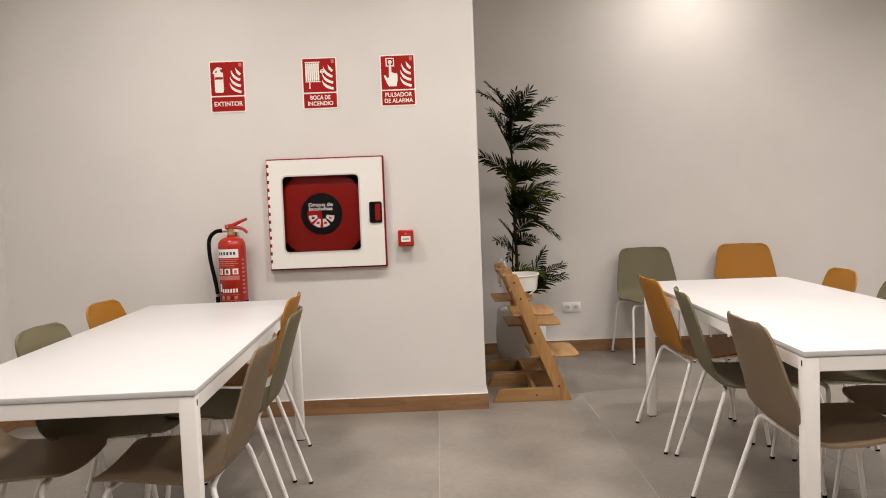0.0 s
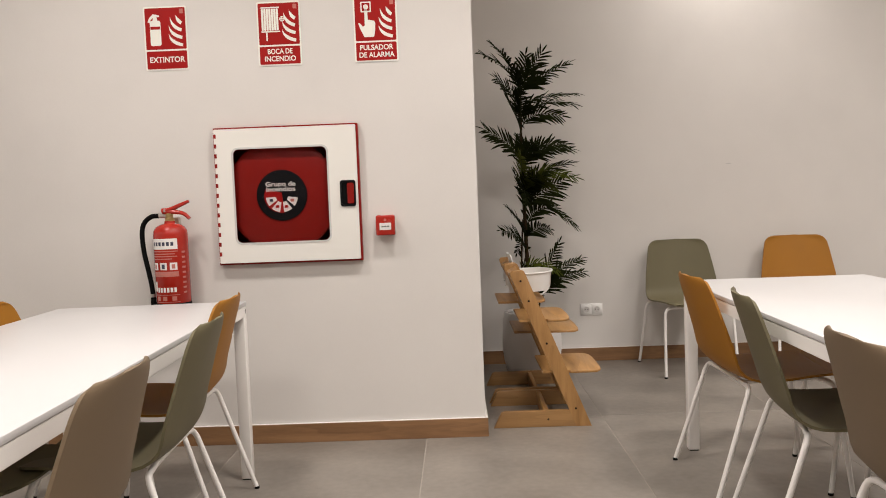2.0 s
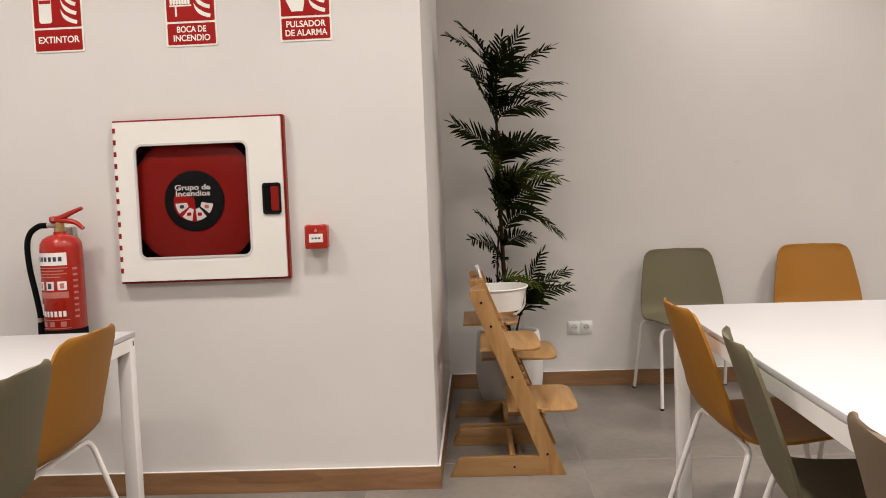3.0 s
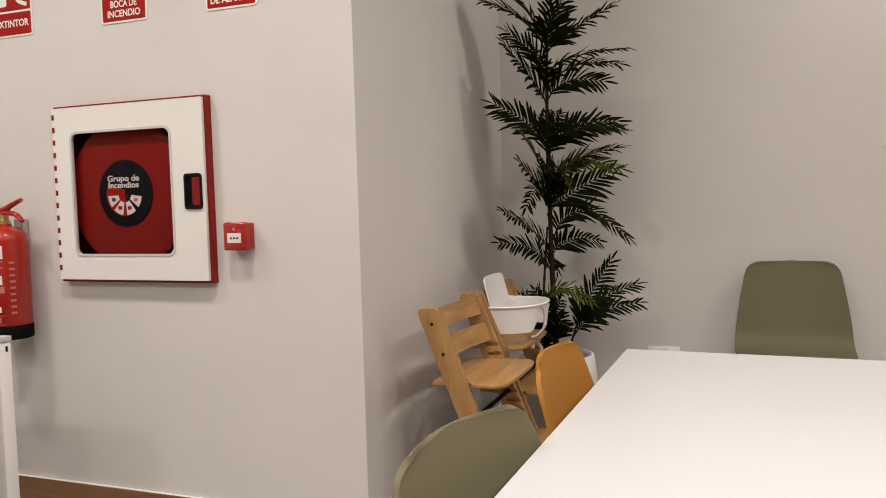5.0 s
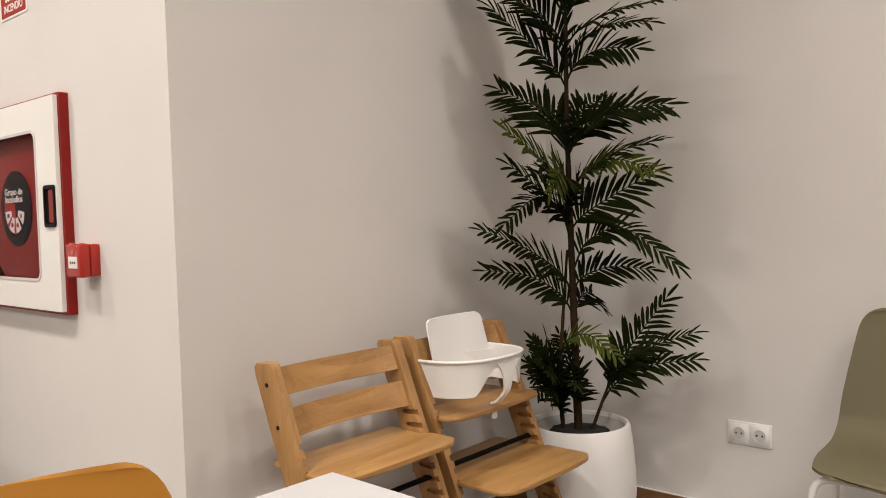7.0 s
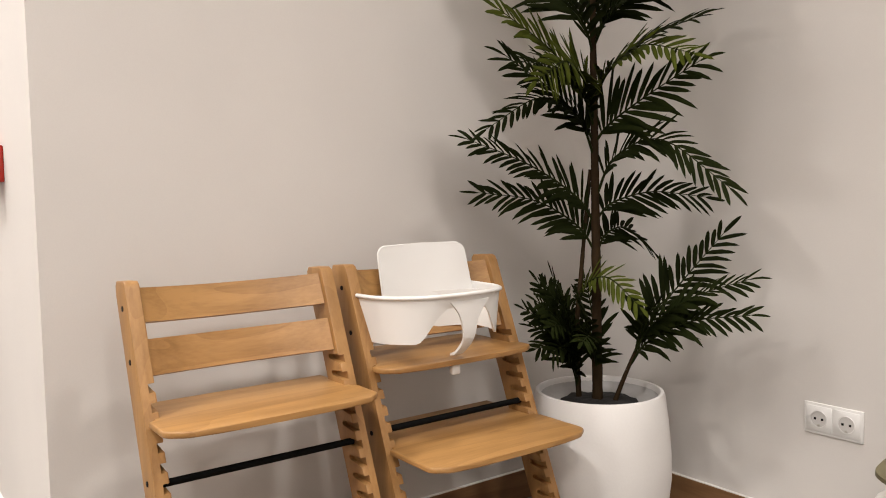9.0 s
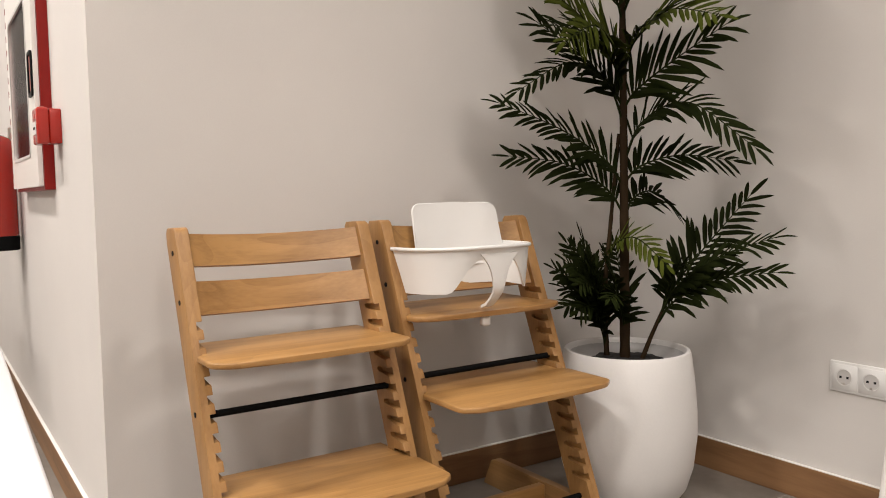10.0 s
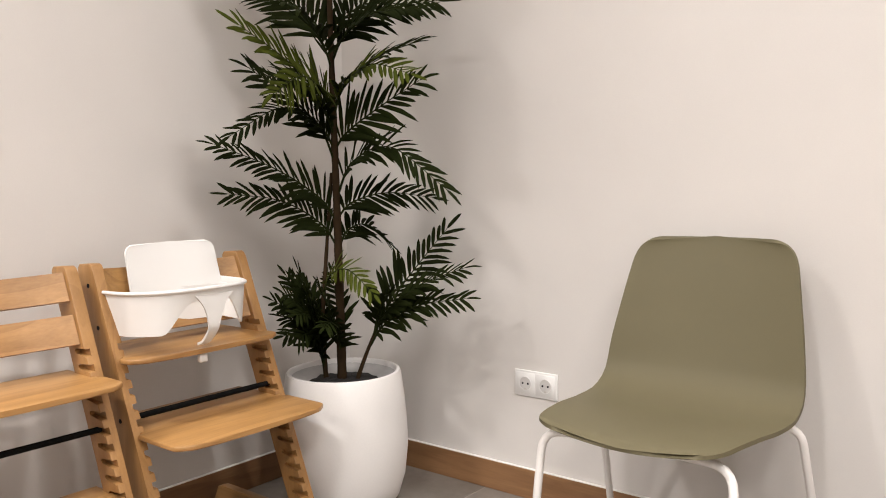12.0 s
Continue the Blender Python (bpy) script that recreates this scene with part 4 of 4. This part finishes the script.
def safety_sign(x, words, icon, label):
    w, h, y = 0.210, 0.305, AY
    t = thing("safety_sign", pose(x, y, 1.855), label, "sign", "fire safety signs")
    part("backing", prism(rounded(0, 0, w, h, 0.008, 4), 1, -0.003, -0.0003), SIGN_WHITE, t, "pale luminescent backing", smooth=30)
    part("red_panel", prism(rounded(0.007, 0.100, w - 0.007, h - 0.007, 0.005, 4), 1, -0.0036, -0.0030), RED_SIGN, t, "red printed panel")
    part("word_panel", prism(rounded(0.007, 0.007, w - 0.007, 0.092, 0.005, 4), 1, -0.0036, -0.0030), RED_SIGN, t, "red word panel")

    def mark(outline, mat=SIGN_WHITE, lift=0.0):
        part("pictogram", prism(outline, 1, -0.0042 - lift, -0.0036 - lift), mat, t, "pale pictogram")
    part("stamp", prism(rounded(w - 0.034, h - 0.036, w - 0.016, h - 0.014, 0.002, 2), 1, -0.0041, -0.0036), PRINT_PINK, t, "small faded stamp")
    for f in flames():
        mark(f)
    if icon == "extinguisher":
        mark(rounded(0.030, 0.118, 0.082, 0.238, 0.010, 4))
        mark([(0.044, 0.238), (0.068, 0.238), (0.064, 0.256), (0.048, 0.256)])
        mark([(0.020, 0.232), (0.028, 0.252), (0.048, 0.270), (0.078, 0.262), (0.078, 0.256), (0.050, 0.254), (0.036, 0.244), (0.029, 0.228)])
        mark(rounded(0.032, 0.196, 0.080, 0.210, 0.001, 2), RED_SIGN, 0.0007)
    elif icon == "hose":
        for k in range(7):
            mark(rounded(0.022 + k * 0.012, 0.168, 0.032 + k * 0.012, 0.272, 0.004, 3))
        mark(rounded(0.020, 0.160, 0.110, 0.166, 0.001, 2))
        mark(rounded(0.020, 0.274, 0.110, 0.280, 0.001, 2))
        mark(rounded(0.042, 0.120, 0.049, 0.160, 0.003, 3))
        ring = [(0.122 + 0.013 * math.cos(a), 0.222 + 0.013 * math.sin(a)) for a in (2 * math.pi * k / 16 for k in range(16))]
        mark(ring)
        for k in range(4):
            a = math.pi / 4 + k * math.pi / 2
            mark([(0.122 + 0.009 * math.cos(a + d), 0.222 + 0.009 * math.sin(a + d)) for d in (-0.5, 0.0, 0.5)] + [(0.122 + 0.003 * math.cos(a), 0.222 + 0.003 * math.sin(a))], RED_SIGN, 0.0007)
    else:
        mark(rounded(0.036, 0.236, 0.086, 0.286, 0.002, 2))
        mark(rounded(0.042, 0.242, 0.080, 0.280, 0.002, 2), RED_SIGN, 0.0007)
        mark([(0.061 + 0.012 * math.cos(a), 0.261 + 0.012 * math.sin(a)) for a in (2 * math.pi * k / 16 for k in range(16))], SIGN_WHITE, 0.0014)
        mark([(0.054, 0.256), (0.068, 0.256), (0.069, 0.200), (0.098, 0.194), (0.104, 0.186), (0.103, 0.150), (0.096, 0.118), (0.050, 0.118), (0.030, 0.160), (0.022, 0.184), (0.030, 0.186), (0.044, 0.168), (0.053, 0.172)], SIGN_WHITE, 0.0007)
    lines = words.split("|")
    size = 0.024 if len(lines) > 1 else 0.026
    for k, line in enumerate(lines):
        z = 0.0495 + (len(lines) - 1) * 0.0175 - k * 0.035
        text = lettering("lettering", line, size, SIGN_WHITE, t, pose(w / 2, -0.0037, z, 90), bold=0.0007)
        wide = text.dimensions.x or 0.1
        limit = {"EXTINTOR": 0.170, "BOCA DE": 0.120, "INCENDIO": 0.150, "PULSADOR": 0.160, "DE ALARMA": 0.170}[line]
        text.scale = (limit / wide, 1, 1)
    return t


safety_sign(-1.342, "EXTINTOR", "extinguisher", "red and white sign reading EXTINTOR on the wall")
safety_sign(-0.792, "BOCA DE|INCENDIO", "hose", "red and white sign reading BOCA DE INCENDIO on the wall")
safety_sign(-0.325, "PULSADOR|DE ALARMA", "button", "red and white sign reading PULSADOR DE ALARMA on the wall")


# ---- fire extinguisher ----
def fire_extinguisher():
    x, y = -1.240, AY - 0.092
    z0 = 0.682
    t = thing("fire_extinguisher", pose(x, y, z0), "red fire extinguisher with black hose, hung on the wall", "fire extinguisher")
    body = part("cylinder", lathe([(0, 0.035), (0.076, 0.035), (0.080, 0.042), (0.080, 0.375), (0.077, 0.398), (0.066, 0.416), (0.045, 0.428), (0.026, 0.433), (0.024, 0.444), (0, 0.444)], 48), RED_PAINT, t, "glossy red cylinder", smooth=40)
    part("base_ring", lathe([(0, 0.0), (0.078, 0.0), (0.0815, 0.004), (0.0815, 0.052), (0.079, 0.056), (0, 0.056)], 48), RUBBER, t, "black base ring", smooth=40)
    valve = part("valve", lathe([(0, 0.441), (0.022, 0.441), (0.022, 0.456), (0.018, 0.460), (0.018, 0.488), (0, 0.490)], 20), BRASS, t, "brass valve", smooth=40)
    bm = lathe([(0, 0), (0.011, 0), (0.011, 0.045), (0, 0.045)], 16)
    bm.transform(pose(-0.012, 0, 0.470, 0, -90, 0))
    part("outlet", bm, STEEL, valve, "steel hose outlet", smooth=40)
    # two red levers that open like a beak
    part("upper_lever", sweep(curve(((-0.030, -0.004, 0.491), (0.005, -0.004, 0.497), (0.050, -0.004, 0.516), (0.098, -0.004, 0.535)), 6), 0.018, 10, flat=0.75, taper=lambda f: 1.1 - 0.55 * f), RED_PAINT, t, "red upper lever", smooth=60)
    part("lower_lever", sweep(curve(((-0.020, -0.004, 0.488), (0.030, -0.004, 0.486), (0.070, -0.004, 0.477), (0.098, -0.004, 0.452)), 6), 0.016, 10, flat=0.7, taper=lambda f: 1.1 - 0.4 * f), RED_PAINT, t, "red carrying lever", smooth=60)
    part("safety_pin", lathe([(0, 0), (0.006, 0), (0.006, 0.012), (0, 0.012)], 12, centre=(-0.016, -0.018, 0.488)), STEEL, t, "steel safety pin", smooth=40)
    hose = curve(((-0.050, 0, 0.470), (-0.085, -0.004, 0.467), (-0.118, -0.010, 0.440), (-0.131, -0.014, 0.39), (-0.126, -0.016, 0.30), (-0.108, -0.018, 0.20), (-0.096, -0.018, 0.12), (-0.093, -0.018, 0.06)), 8)
    part("hose", sweep(hose, 0.0115, 12), RUBBER, t, "black rubber hose", smooth=60)
    part("hose_collar", sweep(((-0.0945, -0.018, 0.098), (-0.0935, -0.018, 0.082)), 0.0135, 12), STEEL, t, "steel hose collar", smooth=40)
    part("nozzle", sweep(((-0.0935, -0.018, 0.082), (-0.093, -0.018, 0.004)), 0.0145, 12, taper=lambda f: 0.85 + 0.2 * f), RUBBER, t, "black nozzle", smooth=60)
    part("wall_bracket", box((-0.022, 0.060, 0.36), (0.022, 0.0915, 0.46), 0.003), STEEL, t, "steel wall bracket")

    def wrap(name, a0, a1, za, zb, mat, label, lift=0.0):
        """A printed patch round the cylinder, between two angles and two heights."""
        r = 0.0806 + lift
        bm = bmesh.new()
        n = max(2, int((a1 - a0) / 5))
        low = [bm.verts.new((r * math.sin(radians(a0 + (a1 - a0) * k / n)), -r * math.cos(radians(a0 + (a1 - a0) * k / n)), za)) for k in range(n + 1)]
        high = [bm.verts.new((v.co.x, v.co.y, zb)) for v in low]
        for k in range(n):
            bm.faces.new((low[k], low[k + 1], high[k + 1], high[k]))
        part(name, bm, mat, body, label)
    wrap("name_band", -66, 40, 0.312, 0.362, PRINT_WHITE, "white name band")
    for k in range(6):
        wrap("name_bar", -52 + k * 14, -43 + k * 14, 0.328, 0.346, PRINT_BLUE, "dark printed bar", 0.0004)
    for k, (a0, a1) in enumerate(((-60, 40), (-60, 30), (-60, 38), (-60, 20))):
        wrap("small_print", a0, a1, 0.300 - k * 0.012, 0.304 - k * 0.012, PRINT_PINK, "unreadable pale print")
    for k in range(3):
        wrap("use_picture", -56 + k * 34, -32 + k * 34, 0.214, 0.248, PRINT_WHITE, "small white picture")
        wrap("use_figure", -50 + k * 34, -39 + k * 34, 0.220, 0.241, (PRINT_PINK, PRINT_BLUE, PRINT_PINK)[k], "small dark figure", 0.0004)
    wrap("text_strip", -60, 40, 0.182, 0.206, PRINT_PINK, "unreadable pale print")
    for k in range(6):
        wrap("logo_bar", -38 + k * 12, -30 + k * 12, 0.108, 0.130, PRINT_WHITE, "white logo bar")
    wrap("logo_flame", -56, -42, 0.112, 0.158, PRINT_WHITE, "white logo flame")
    wrap("lower_strip", -50, 40, 0.0600, 0.0625, PRINT_PINK, "thin pale line")
    wrap("lower_strip", -50, 40, 0.0940, 0.0965, PRINT_PINK, "thin pale line")
    for a in (-44, -18, 14):
        wrap("mark", a, a + 15, 0.068, 0.088, PRINT_PINK, "pale round mark")
    for k in range(9):
        wrap("side_print", 54, 68, 0.10 + k * 0.024, 0.109 + k * 0.024, PRINT_PINK, "unreadable pale print")
    return t


fire_extinguisher()


# ---- manual call point ----
def call_point():
    t = thing("call_point", pose(-0.209, AY, 1.065), "red manual fire-alarm call point on the wall", "alarm button")
    part("back_box", box((-0.043, -0.030, -0.046), (0.043, 0, 0.046), 0.004), RED_PAINT, t, smooth=50)
    part("front_cover", box((-0.046, -0.060, -0.048), (0.046, -0.0305, 0.048), 0.006, 3), RED_PAINT, t, smooth=50)
    part("press_plate", box((-0.028, -0.0615, -0.022), (0.028, -0.0602, 0.012), 0.0006, 1), PRINT_WHITE, t, "white press plate")
    for k in (-1, 0, 1):
        part("dot", box((k * 0.013 - 0.004, -0.0622, -0.009), (k * 0.013 + 0.004, -0.0616, -0.002), 0.0003, 1), BLACK, t, "black mark")
    part("house_mark", prism([(-0.006, 0.020), (0.006, 0.020), (0.006, 0.028), (0.0, 0.034), (-0.006, 0.028)], 1, -0.0612, -0.0602), PRINT_PINK, t, "pale printed mark")
    for k in (-1, 1):
        part("cover_clip", box((k * 0.030 - 0.008, -0.052, 0.0475), (k * 0.030 + 0.008, -0.040, 0.0505), 0.001, 1), PRINT_PINK, t, "clear cover clip")
    return t


call_point()


# ---- wall socket ----
def wall_socket():
    t = thing("wall_socket", pose(1.062, BY, 0.367), "white double wall socket above the skirting", "socket")
    part("frame", box((-0.077, -0.006, -0.041), (0.077, 0, 0.041), 0.002, 2), WHITE_PLASTIC, t, smooth=50)
    for sx in (-1, 1):
        cx = sx * 0.036
        cover = part("cover", box((cx - 0.034, -0.0085, -0.034), (cx + 0.034, -0.0062, 0.034), 0.001, 1), WHITE_PLASTIC, t, smooth=50)
        bm = lathe([(0.0205, -0.0105), (0.0225, -0.0105), (0.0225, -0.0070), (0.0205, -0.0070)], 32)
        bm.transform(pose(cx, 0, 0, -90) @ Matrix.Diagonal((1, 1, 1, 1)))
        for v in bm.verts:
            v.co.y = -abs(v.co.y)
        part("rim", bm, WHITE_PLASTIC, cover, smooth=40)
        bm = lathe([(0, -0.0088), (0.020, -0.0088), (0.020, -0.0080), (0, -0.0080)], 28)
        bm.transform(pose(cx, 0, 0, -90))
        for v in bm.verts:
            v.co.y = -abs(v.co.y)
        # flat grey disc: the recess's shade is given by its colour
        well = part("well", bm, WHITE_SHADE, cover, "round socket well with its shade painted in grey")
        for k in (-1, 1):
            part("pin_hole", box((cx + k * 0.0095 - 0.003, -0.0096, -0.003), (cx + k * 0.0095 + 0.003, -0.0089, 0.003)), BLACK, well, "dark pin hole")
        part("earth_clip", box((cx - 0.003, -0.0098, -0.0195), (cx + 0.003, -0.0089, -0.014)), STEEL, well, "steel earth clip")
    return t


wall_socket()

# a small scratch on the far wall
mark = part("wall_scratch", box((2.02, BY - 0.0006, 1.352), (2.055, BY - 0.0001, 1.355)), POT_IN)
tagged(mark, "short grey scratch on the painted wall", "scratch")
